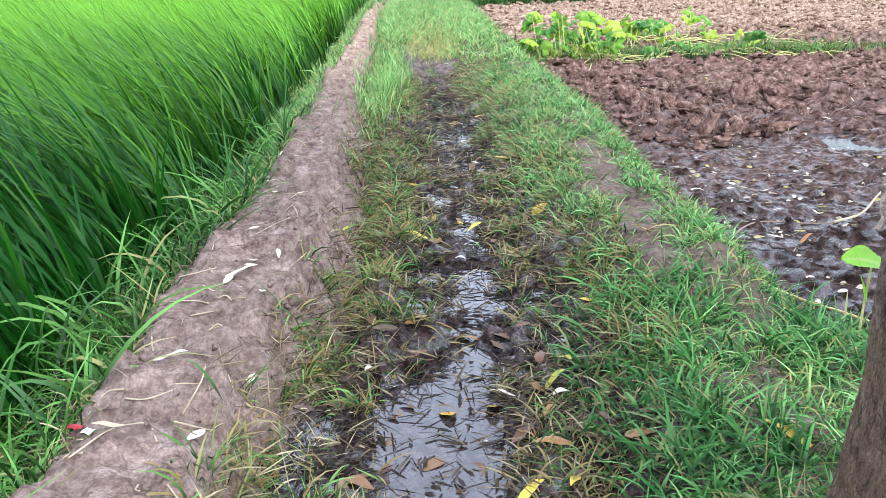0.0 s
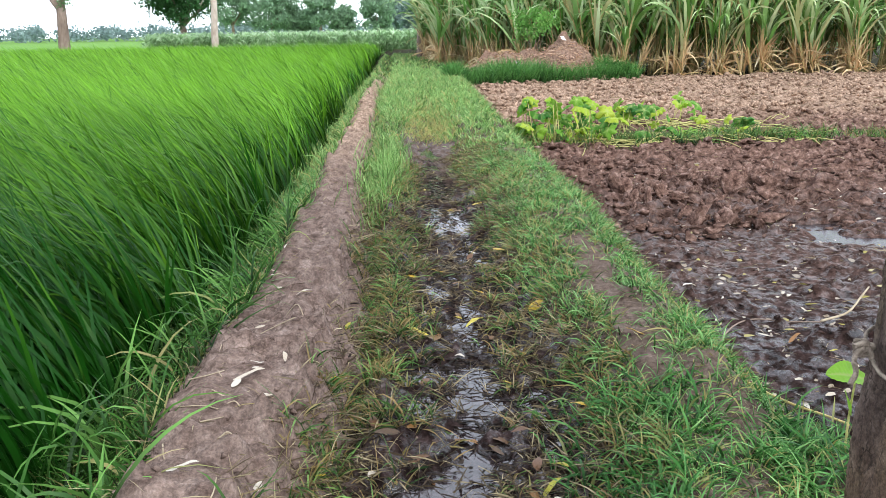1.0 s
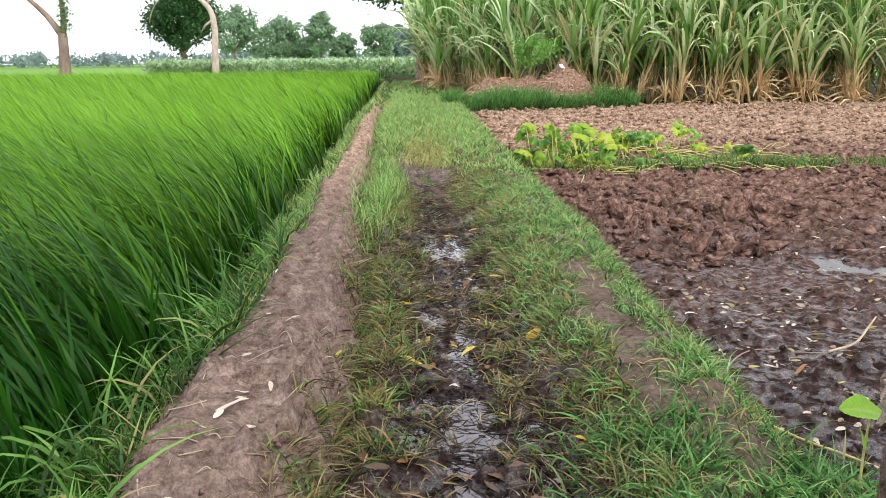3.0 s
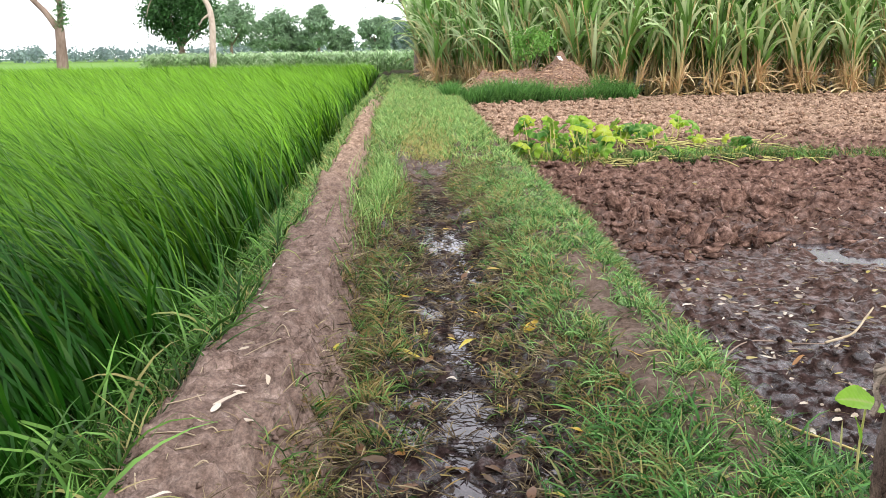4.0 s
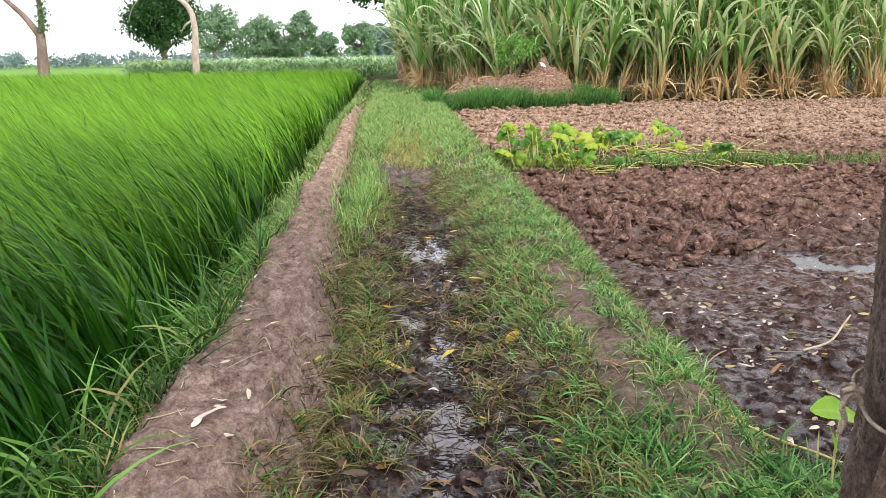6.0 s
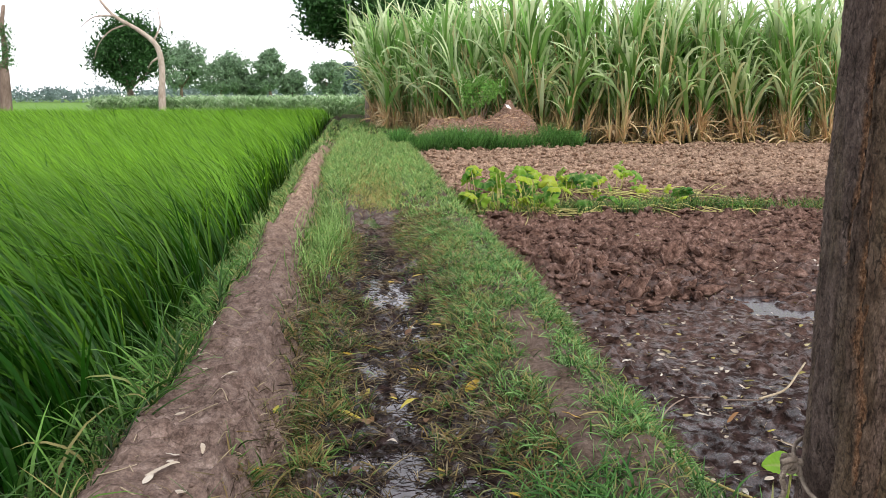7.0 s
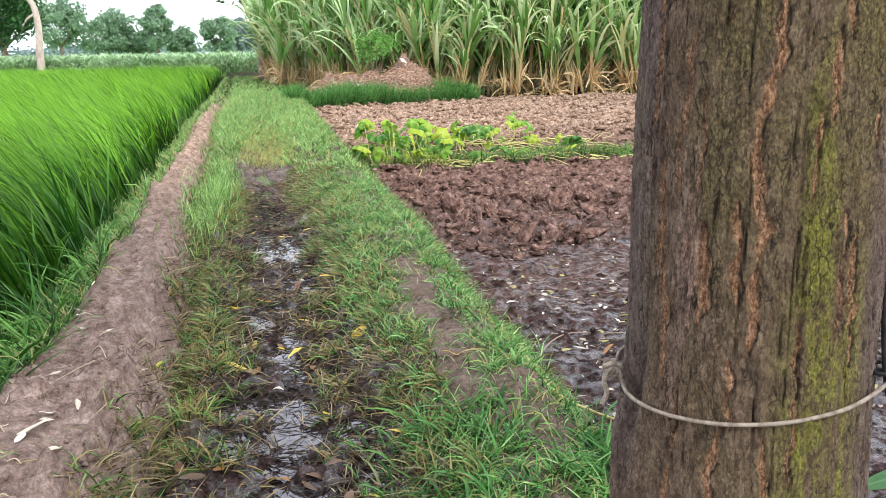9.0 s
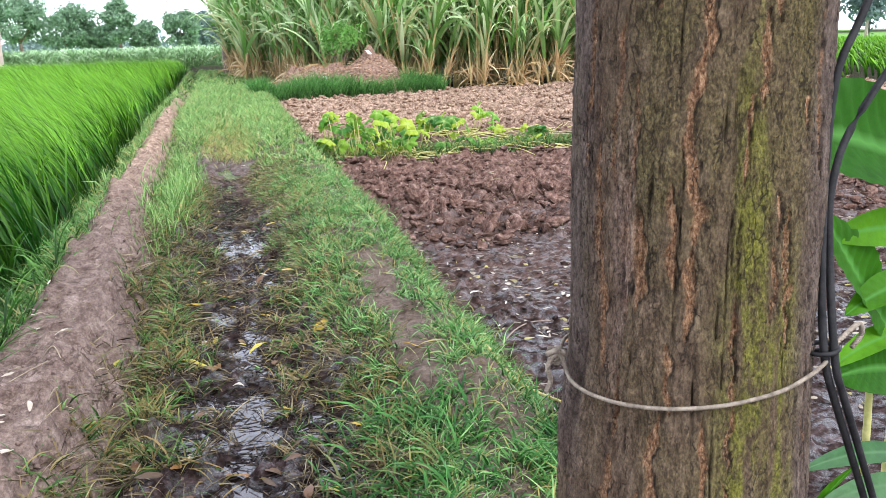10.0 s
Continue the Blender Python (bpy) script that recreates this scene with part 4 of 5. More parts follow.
def strip_left(x, y, h):
    """Green strip between the bund and the muddy track."""
    e = bund_x(y) + np.interp(y, YS, BUND_HALF)
    inner = np.interp(y, [5.0, 6.0, 9.0, 13.0, 16.0], [-0.25, -0.20, -0.24, -0.22, 0.1])
    return smooth(e - 0.01, e + 0.10, x) * smooth(inner + 0.06, inner - 0.08, x + 0.15 * (fbm(x * 5, y * 3, 2, 62) - 0.5)) * smooth(5.0, 6.4, y) * (0.25 + 0.75 * smooth(0.38, 0.55, fbm(x * 5, y * 2.5, 3, 63)))


def mid_track(x, y, h):
    """Yellowed grass where the track dries out."""
    return smooth(-0.3, -0.15, x) * smooth(0.45, 0.25, x) * smooth(9.2, 10.4, y) * smooth(15, 12.5, y)


def far_path(x, y, h):
    return smooth(14, 20, y) * smooth(bund_x(y) - 0.5, bund_x(y) - 0.2, x) * smooth(0.7, 0.2, x)



def bank_near(x, y, h):
    return smooth(0.36, 0.62, x) * smooth(1.5, 1.1, x) * smooth(2.75, 2.3, y) * smooth(0.38, 0.55, fbm(x * 5, y * 5, 3, 57))


def hump(x, y, h):
    return np.exp(-(((x + 0.32) / 0.13) ** 2 + ((y - 7.2) / 1.2) ** 2)) * 1.2


def litter(x, y, h):
    e = bund_x(y) + np.interp(y, YS, BUND_HALF)
    return smooth(e - 0.05, e + 0.1, x) * smooth(0.8, 0.5, x) * smooth(0.36, 0.54, fbm(x * 6, y * 6, 3, 59)) * (0.06 + 0.94 * smooth(0.012, 0.03, h))


def edge_straw(x, y, h):
    b, w = bund_x(y), np.interp(y, YS, BUND_HALF)
    return 0.03 + 0.9 * smooth(0.07, 0.0, np.abs(np.abs(x - b) - w - 0.02)) * smooth(0.4, 0.6, fbm(x * 2, y * 2.5, 2, 61))


g = merge([
    grass(64000, -0.55, 0.3, 0.9, 7.5, channel_left, (0.03, 0.145), 0.0054, lean=(5, 85, 40, 155), segs=4, dry=0.45),
    grass(32000, 0.15, 0.75, 1.2, 9.0, channel_right, (0.025, 0.11), 0.0052, lean=(5, 85, 50, 155), segs=4, dry=0.5),
])
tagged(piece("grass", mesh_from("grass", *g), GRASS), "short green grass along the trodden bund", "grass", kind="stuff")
VERGE = leafy("verge_grass_blade", (0.006, 0.014, 0.003), (0.045, 0.14, 0.02), (0.19, 0.38, 0.085), (0.36, 0.32, 0.13), 0.28, foot=0.6)
g = merge([
    grass(26000, -1.45, -0.4, 0.7, 6, verge_left, (0.05, 0.20), 0.0068, lean=(5, 70, 40, 135), segs=4, dry=0.14),
    grass(1700, -1.3, -0.55, 0.8, 5.0, verge_left, (0.18, 0.46), 0.011, lean=(3, 40, 60, 140), segs=6, dry=0.04),
])
tagged(piece("verge_grass", mesh_from("verge_grass", *g), VERGE), "lush green grass between bund and rice", "grass", kind="stuff")
g = merge([
    grass(78000, 0.2, 1.5, 1.2, 8, bund_right, (0.03, 0.115), 0.0052, lean=(5, 75, 40, 150), segs=4, dry=0.2),
    grass(15000, -1.45, -0.5, 3.4, 8, verge_left, (0.05, 0.16), 0.006, dry=0.15),
])
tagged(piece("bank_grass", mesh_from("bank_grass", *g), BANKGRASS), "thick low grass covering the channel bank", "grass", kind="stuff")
# Lit copy of the bank grass: far brightness is put into its colour.
LIT_PATHGRASS = leafy("lit_path_grass_blade", (0.03, 0.05, 0.012), (0.13, 0.285, 0.055), (0.42, 0.60, 0.23), (0.48, 0.38, 0.15), 0.34)
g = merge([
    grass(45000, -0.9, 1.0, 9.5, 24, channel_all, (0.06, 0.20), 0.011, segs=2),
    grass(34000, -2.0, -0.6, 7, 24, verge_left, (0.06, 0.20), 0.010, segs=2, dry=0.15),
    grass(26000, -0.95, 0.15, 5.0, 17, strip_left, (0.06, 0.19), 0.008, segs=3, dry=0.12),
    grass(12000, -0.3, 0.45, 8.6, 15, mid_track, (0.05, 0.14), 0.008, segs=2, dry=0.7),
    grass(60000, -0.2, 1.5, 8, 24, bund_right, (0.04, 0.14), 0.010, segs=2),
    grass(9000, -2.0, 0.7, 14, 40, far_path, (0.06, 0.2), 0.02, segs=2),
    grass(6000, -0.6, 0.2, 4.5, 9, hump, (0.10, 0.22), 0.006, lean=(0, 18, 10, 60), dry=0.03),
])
tagged(piece("path_grass", mesh_from("path_grass", *g), LIT_PATHGRASS), "soft grass over the far path, coloured a brighter lit green", "grass", kind="stuff")
BROAD = leafy("broad_grass_blade", (0.014, 0.03, 0.008), (0.045, 0.15, 0.032), (0.16, 0.36, 0.10), (0.28, 0.28, 0.11), 0.3, 0.35)
g = grass(9000, 0.3, 1.5, 0.9, 2.8, bank_near, (0.05, 0.16), 0.0075, lean=(5, 60, 60, 130), segs=4, dry=0.12)
tagged(piece("broad_grass", mesh_from("broad_grass", *g), BROAD), "broad-bladed bluish green grass beside the tree", "grass", kind="stuff")
DRY_BITS = leafy("dry_stems", (0.18, 0.135, 0.075), (0.20, 0.155, 0.085), (0.42, 0.35, 0.22), (0.045, 0.03, 0.016), 0.15, 0.8)
g = merge([
    grass(46000, -0.45, 0.8, 0.9, 8.5, litter, (0.03, 0.12), 0.0045, lean=(50, 88, 80, 94), segs=3, dry=0.55, floor=0.010, lift=0.004),
    grass(26000, -0.95, -0.2, 0.8, 8, edge_straw, (0.02, 0.12), 0.0036, lean=(70, 90, 84, 93), segs=2, dry=0.3, lift=0.003),
    grass(5500, 1.1, 6.0, 2.4, 9.4, lambda x, y, h: 0.5 + 0 * x, (0.03, 0.16), 0.005, lean=(72, 92, 86, 98), segs=2, dry=0.2),
    grass(4500, 1.0, 8.0, 8.6, 20, lambda x, y, h: 0.6 + 0 * x, (0.06, 0.28), 0.010, lean=(65, 92, 86, 100), segs=2, dry=0.1),
])
def broken_edge(x, y, h):
    return np.exp(-(((x + 0.30) / 0.09) ** 2 + ((y - 1.7) / 0.35) ** 2)) + 0.35 * smooth(0.07, 0.0, np.abs(x - bund_x(y) - np.interp(y, YS, BUND_HALF) - 0.03)) * smooth(0.5, 0.62, fbm(x * 2, y * 2, 2, 64)) + 0.5 * smooth(0.08, 0.0, np.abs(x - bund_x(y) + np.interp(y, YS, BUND_HALF) + 0.02)) * smooth(0.42, 0.6, fbm(x * 2, y * 2.2, 2, 65))


STRAW_TUFT = leafy("pale_straw_blade", (0.20, 0.16, 0.08), (0.36, 0.30, 0.16), (0.60, 0.52, 0.34), (0.16, 0.20, 0.06), 0.25, 0.6)
tuft = grass(9000, -1.0, -0.15, 1.2, 6.0, broken_edge, (0.05, 0.17), 0.0042, lean=(20, 85, 60, 130), segs=4, dry=0.25)
tagged(piece("dry_grass", mesh_from("dry_grass", *tuft), STRAW_TUFT), "pale dry grass along the broken bund edge", "grass", kind="stuff")


def stem_edge(x, y, h):
    return 0.10 + 0.9 * smooth(0.022, 0.0, np.abs(h - 0.020))


rot = merge([
    grass(24000, -0.3, 0.62, 1.2, 8.5, stem_edge, (0.02, 0.09), 0.006, lean=(80, 89, 84, 91), segs=2, dry=0.45, floor=0.014, lift=0.003),
    grass(2500, -0.25, 0.6, 1.2, 3.2, stem_edge, (0.015, 0.06), 0.012, lean=(80, 89, 84, 91), segs=2, dry=0.5, floor=0.014, lift=0.003),
])
ROTTEN = leafy("rotten_stems", (0.022, 0.014, 0.010), (0.03, 0.02, 0.013), (0.075, 0.05, 0.03), (0.012, 0.008, 0.006), 0.05, 0.6)
tagged(piece("rotten_litter", mesh_from("rotten_litter", *rot), ROTTEN), "dark rotting stems and leaf scraps in the channel", "litter", kind="stuff")
chips = grass(2600, 1.15, 5.0, 2.4, 8.0, lambda x, y, h: 0.25 + 0.6 * smooth(5.8, 4.0, y), (0.018, 0.055), 0.015, lean=(80, 89, 84, 91), segs=3, dry=0.25, lift=0.006)
CHIPS = leafy("dry_leaf_scraps", (0.34, 0.29, 0.24), (0.30, 0.24, 0.18), (0.58, 0.53, 0.46), (0.32, 0.28, 0.08), 0.1, 0.7)
tagged(piece("leaf_scraps", mesh_from("leaf_scraps", *chips), CHIPS), "pale dry leaf scraps strewn on the mud", "litter", kind="stuff")
tagged(piece("straw_litter", mesh_from("straw_litter", *g), DRY_BITS), "scattered dry straw and grass stems on the soil", "straw", kind="stuff")

# ---- clods on the ploughed ground ----
def clod_shape(seed, level=2):
    """A crumbly lump: rough skin, some faces broken flat."""
    bm = bmesh.new()
    bmesh.ops.create_icosphere(bm, subdivisions=level, radius=1.0)
    for vt in bm.verts:
        n = vt.co.normalized()
        d = noise.noise(n * 1.2 + Vector((seed * 7.1, 3.3, seed))) * 0.9 + noise.noise(n * 3.4 + Vector((1.7, seed * 3.7, 9.2))) * 0.8 + noise.noise(n * 8.0 + Vector((4.1, seed * 1.9, 2.2))) * 0.35
        vt.co = n * max(0.25, 1 + d)
    v = np.array([tuple(vt.co) for vt in bm.verts])
    cut = np.random.default_rng(seed + 500)
    for _ in range(4):
        way = cut.normal(0, 1, 3)
        way /= np.linalg.norm(way)
        over = np.maximum(v @ way - cut.uniform(0.3, 0.7), 0)
        v = v - 0.9 * over[:, None] * way
    v = v * np.array([1.1, 0.95, 0.8])
    f = np.array([[vt.index for vt in fc.verts] for fc in bm.faces])
    bm.free()
    return v, f


CLODS = [clod_shape(k) for k in range(9)]
SMALL = [clod_shape(k + 20, 1) for k in range(6)]


def clod_attrs(n, wet=0.1, pale=0.0):
    z = np.zeros(n)
    return {"till": z + 1, "wet": z + wet, "mould_shade": z, "crop": z, "pale": z + pale}


CLOD_MESHES = [mesh_from("clod", v * 0.1, f, clod_attrs(len(v))) for v, f in CLODS]


def random_turns(n):
    q = rng.normal(0, 1, (n, 4))
    q /= np.linalg.norm(q, axis=1)[:, None]
    w, a, b, c = q.T
    return np.stack([1 - 2 * (b * b + c * c), 2 * (a * b - w * c), 2 * (a * c + w * b), 2 * (a * b + w * c), 1 - 2 * (a * a + c * c), 2 * (b * c - w * a), 2 * (a * c - w * b), 2 * (b * c + w * a), 1 - 2 * (a * a + b * b)], 1).reshape(n, 3, 3)


def heap_of(shapes, p, size, flat, wet, pale):
    """Many lumps in one mesh."""
    out = []
    kind = rng.integers(0, len(shapes), len(p))
    for k, (v, f) in enumerate(shapes):
        sel = np.where(kind == k)[0]
        n = len(sel)
        if n == 0:
            continue
        T = random_turns(n)
        V = np.einsum("nij,vj->nvi", T, v) * (size[sel] * 1.0)[:, None, None]
        V[:, :, 2] *= flat
        V += p[sel][:, None, :]
        F = f[None] + (np.arange(n) * len(v))[:, None, None]
        out.append((V.reshape(-1, 3), F.reshape(-1, 3), {"till": np.ones(n * len(v)), "wet": np.repeat(wet[sel], len(v)), "mould_shade": np.zeros(n * len(v)), "crop": np.zeros(n * len(v)), "pale": np.repeat(pale[sel], len(v))}))
    return merge(out)


def tilled(n, x0, x1, y0, y1):
    p = scatter(n, x0, x1, y0, y1)
    edge = till_edge(p[:, 0], p[:, 1]) + 0.5 * rng.normal(0, 0.6, n)
    ok = (p[:, 0] > np.interp(p[:, 1], YS, FOOT_X) + 0.1) & (p[:, 1] > edge)
    p = p[ok]
    return np.column_stack([p, height(p[:, 0], p[:, 1])])


p = tilled(6500, 1.2, 7.5, 4.4, 9.4)
keep = rng.random(len(p)) < smooth(0.30, 0.55, fbm(p[:, 0] * 1.5, p[:, 1] * 1.5, 3, 81)) + 0.15
p = p[keep]
order = np.argsort(np.hypot(p[:, 0] - 2.3, p[:, 1] - 6.3))
near, rest = p[order[:300]], p[order[300:]]
for x, y, z in near:
    ob = piece("clod", CLOD_MESHES[int(rng.integers(0, len(CLOD_MESHES)))], SOIL, ground)
    sz = 0.16 + 0.5 * rng.random() ** 2.2 + (0.35 if rng.random() < 0.08 else 0)
    ob.matrix_basis = pose(x, y, z + 0.03 * sz, rng.uniform(-60, 60), rng.uniform(-60, 60), rng.uniform(0, 360)) @ Matrix.Diagonal((sz * rng.uniform(0.9, 1.4), sz, sz * rng.uniform(0.45, 0.8), 1))
size = (0.012 + 0.05 * rng.random(len(rest)) ** 2.2) * np.where(rng.random(len(rest)) < 0.06, 1.7, 1.0)
g = [heap_of(CLODS, rest + np.array([0, 0, 0.012]), size, 0.6, np.full(len(rest), 0.1), np.zeros(len(rest)))]
p = tilled(6500, 1.0, 15.4, 10.3, 22.3)
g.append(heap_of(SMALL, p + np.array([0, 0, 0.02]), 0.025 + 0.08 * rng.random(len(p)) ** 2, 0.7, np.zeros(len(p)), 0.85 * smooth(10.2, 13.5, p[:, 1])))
p = scatter(3200, 1.2, 5.0, 2.3, 6.5)
p = p[rng.random(len(p)) < smooth(0.53, 0.62, fbm(p[:, 0] * 2, p[:, 1] * 2, 3, 83))]
p = np.column_stack([p, height(p[:, 0], p[:, 1])])
p = p[p[:, 0] > np.interp(p[:, 1], YS, FOOT_X) + 0.05]
g.append(heap_of(SMALL, p, rng.uniform(0.005, 0.026, len(p)), 0.6, np.full(len(p), 0.85), np.zeros(len(p))))
ob = piece("clods", mesh_from("clods", *merge(g)), SOIL, ground)
tagged(ob, "crumbled brown clods of ploughed soil", kind="stuff")
# crumbs along the bund and in the channel
p = scatter(11000, -0.85, 1.1, 0.9, 7.0)
b = np.abs(p[:, 0] - bund_x(p[:, 1]))
p = p[rng.random(len(p)) < 0.16 + 0.8 * smooth(0.09, 0.0, np.abs(b - np.interp(p[:, 1], YS, BUND_HALF)))]
p = np.column_stack([p, height(p[:, 0], p[:, 1])])
v, f, a = heap_of(SMALL, p, 0.002 + 0.014 * rng.random(len(p)) ** 2.5, 0.8, 0.8 * smooth(0.1, 0.03, p[:, 2]), np.full(len(p), 0.1))
a["till"] *= 0.0
a["pale"] *= 0.0
tagged(piece("crumbs", mesh_from("crumbs", v, f, a), SOIL, ground), "small soil crumbs on the bund", kind="stuff")

# ---- far fields, trees beyond ----
p = scatter(26000, 15.8, 85, 8, 82)
p = p[np.abs(p[:, 0] / p[:, 1] - 0.95) < 0.35]
n = len(p)
g = blades(np.column_stack([p, np.zeros(n)]), rng.uniform(0.5, 0.8, n), rng.uniform(0.06, 0.11, n), rng.uniform(2.2, 4.1, n), rng.uniform(3, 20, n), rng.uniform(30, 90, n), 2)
tagged(piece("rice_field", mesh_from("rice_field", *g), RICE), "green rice beyond the ploughed field", "rice", kind="stuff")

far = [(rng.uniform(-330, 60), rng.uniform(225, 300)) for _ in range(230)]
cs = []
for x, y in far:
    top = rng.uniform(2.2, 4.5) * (1.5 if rng.random() < 0.2 else 1)
    for k in range(9):
        cs.append((x + rng.normal(0, 1.6), y, rng.uniform(0.4, 1.0) * top))
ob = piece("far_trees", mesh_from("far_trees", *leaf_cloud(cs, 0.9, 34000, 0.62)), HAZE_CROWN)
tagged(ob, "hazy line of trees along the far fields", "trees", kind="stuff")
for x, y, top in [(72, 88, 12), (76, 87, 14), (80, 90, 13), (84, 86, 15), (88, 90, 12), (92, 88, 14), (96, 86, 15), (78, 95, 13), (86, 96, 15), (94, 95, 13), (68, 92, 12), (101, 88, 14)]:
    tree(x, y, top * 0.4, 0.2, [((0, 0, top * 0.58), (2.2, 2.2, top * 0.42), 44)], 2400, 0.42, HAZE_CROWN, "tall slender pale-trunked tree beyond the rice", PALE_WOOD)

# ---- grass clump, heap and bush in front of the sugarcane ----
p = scatter(9000, 0.5, 5.4, 0, 1.3)
p[:, 1] += 19.8 + 0.36 * (p[:, 0] - 0.58)
n = len(p)
z = height(p[:, 0], p[:, 1])
L = rng.uniform(0.28, 0.66, n) * (0.6 + 0.8 * fbm(p[:, 0] * 1.5, p[:, 1] * 1.5, 2, 91))
g = blades(np.column_stack([p, z]), L, rng.uniform(0.012, 0.02, n), rng.uniform(0, 6.28, n), rng.uniform(2, 30, n), rng.uniform(20, 110, n), 3)
TALL = leafy("tall_grass_blade", (0.03, 0.07, 0.015), (0.06, 0.18, 0.035), (0.15, 0.32, 0.08), (0.2, 0.2, 0.1), 0.3)
tagged(piece("tall_grass", mesh_from("tall_grass", *g), TALL), "dark green tall grass strip before the heap", "grass", kind="stuff")


HEAP_STRAW = leafy("heap_straw", (0.46, 0.27, 0.16), (0.56, 0.36, 0.23), (0.78, 0.62, 0.44), (0.30, 0.14, 0.08), 0.25, 0.8)


def heap():
    root = tagged(new("compost_heap"), "reddish brown heap of straw and soil by the sugarcane", "heap")
    root.location = (2.7, 22.3, 0)
    u, w = np.meshgrid(np.linspace(-2.3, 2.2, 90), np.linspace(-1.3, 1.4, 50))
    right_lobe = 0.92 * np.exp(-np.abs((u - 0.85) / np.where(u > 0.85, 0.95, 0.8)) ** 2 - (w / 0.85) ** 2)
    left_lobe = 0.66 * np.exp(-np.abs((u + 0.5) / 1.3) ** 2.6 - (w / 0.9) ** 2)
    dome = np.maximum(right_lobe, left_lobe)
    hgt = dome * 1.2 * (0.85 + 0.3 * fbm(u * 1.4, w * 1.4, 3, 94)) + 0.5 * (fbm(u * 3.5, w * 3.5, 4, 95) - 0.5) * (0.2 + dome) - 0.06
    v = np.stack([u.ravel(), w.ravel(), hgt.ravel()], 1)
    ii = (np.arange(49)[:, None] * 90 + np.arange(89)[None]).ravel()
    n = len(v)
    piece("mound", mesh_from("mound", v, np.stack([ii, ii + 1, ii + 91, ii + 90], 1), {"till": np.ones(n), "wet": np.zeros(n), "mould_shade": np.zeros(n), "crop": np.zeros(n), "pale": np.full(n, 0.35)}), SOIL, root)
    k = rng.integers(0, n, 3600)
    k = k[hgt.ravel()[k] > 0.1]
    m = len(k)
    g = blades(v[k] + np.array([0, 0, 0.01]), rng.uniform(0.08, 0.3, m), rng.uniform(0.010, 0.018, m), rng.uniform(0, 6.28, m), rng.uniform(50, 95, m), rng.uniform(80, 120, m), 2, rng.random(m) * 0.4)
    tagged(piece("straw", mesh_from("straw", *g), HEAP_STRAW, root, "reddish dry straw"), kind="stuff")
    for x, y, zz, r in ((0.8, -0.35, 1.06, 0.08), (-0.35, -0.75, 0.45, 0.09)):
        bm = bmesh.new()
        bmesh.ops.create_grid(bm, x_segments=5, y_segments=5, size=r)
        for vt in bm.verts:
            vt.co.z = 0.5 * r * noise.noise(vt.co * 14)
        bmesh.ops.transform(bm, matrix=pose(x, y, zz, 35, 12, 30), verts=bm.verts)
        part("paper_scrap", bm, PAPER, root, "crumpled white scrap")
    return root


PAPER = plain("white_scrap", [(0.3, (0.6, 0.58, 0.56)), (0.7, (0.8, 0.79, 0.77))], 12, 0.7)
heap()
BUSH = leafy("bush_leaf", (0.06, 0.17, 0.03), (0.09, 0.26, 0.04), (0.22, 0.42, 0.10), (0.2, 0.3, 0.08), 0.35)
root = tagged(new("bush"), "small bright green bush behind the heap", "bush")
root.location = (2.9, 23.0, 0.15)
for k in range(5):
    part("stem", tube(bend([(0, 0, 0), (0.1 * math.cos(k * 1.3), 0.1 * math.sin(k * 1.3), 0.6), (0.35 * math.cos(k * 1.3), 0.3 * math.sin(k * 1.3), 1.2)], 6), np.linspace(0.018, 0.006, 6), 5), GREY_BARK, root)
crown_mesh(root, clump_centres((0, 0, 1.3), (0.5, 0.4, 0.38), 16), 0.12, 1200, 0.05, BUSH)

# ---- pumpkin vine ----
def veined_leaf(material_name, stops, rough=0.4, rib=(0.42, 0.48, 0.16)):
    m, nd, lk, bsdf = nodes_of(material_name)
    rnd = nd.new("ShaderNodeObjectInfo").outputs["Random"]
    c = ramp(nd, lk, rnd, stops)
    n = tex(nd, lk, 22, 4, 0.6)
    c = mix(nd, lk, 0.4, c, ramp(nd, lk, n, [(0.3, (0.3, 0.3, 0.25)), (0.7, (0.75, 0.75, 0.7))]), "OVERLAY")
    c = mix(nd, lk, attr(nd, "rib"), c, rib)
    lk.new(c, bsdf.inputs["Base Color"])
    bsdf.inputs["Roughness"].default_value = rough
    bsdf.inputs["Specular IOR Level"].default_value = 0.16
    bump(nd, lk, bsdf, n, 0.3, 0.01)
    tr = nd.new("ShaderNodeBsdfTranslucent")
    lk.new(c, tr.inputs["Color"])
    mx = nd.new("ShaderNodeMixShader")
    mx.inputs[0].default_value = 0.35
    lk.new(bsdf.outputs[0], mx.inputs[1])
    lk.new(tr.outputs[0], mx.inputs[2])
    lk.new(mx.outputs[0], nd["Material Output"].inputs["Surface"])
    return m


VINE_LEAF = veined_leaf("vine_leaf", [(0.0, (0.04, 0.16, 0.03)), (0.3, (0.11, 0.30, 0.03)), (0.65, (0.27, 0.43, 0.03)), (1.0, (0.42, 0.50, 0.05))], 0.55)
VINE_STEM = plain("vine_stem", [(0.3, (0.34, 0.34, 0.09)), (0.7, (0.58, 0.52, 0.22))], 9, 0.6)


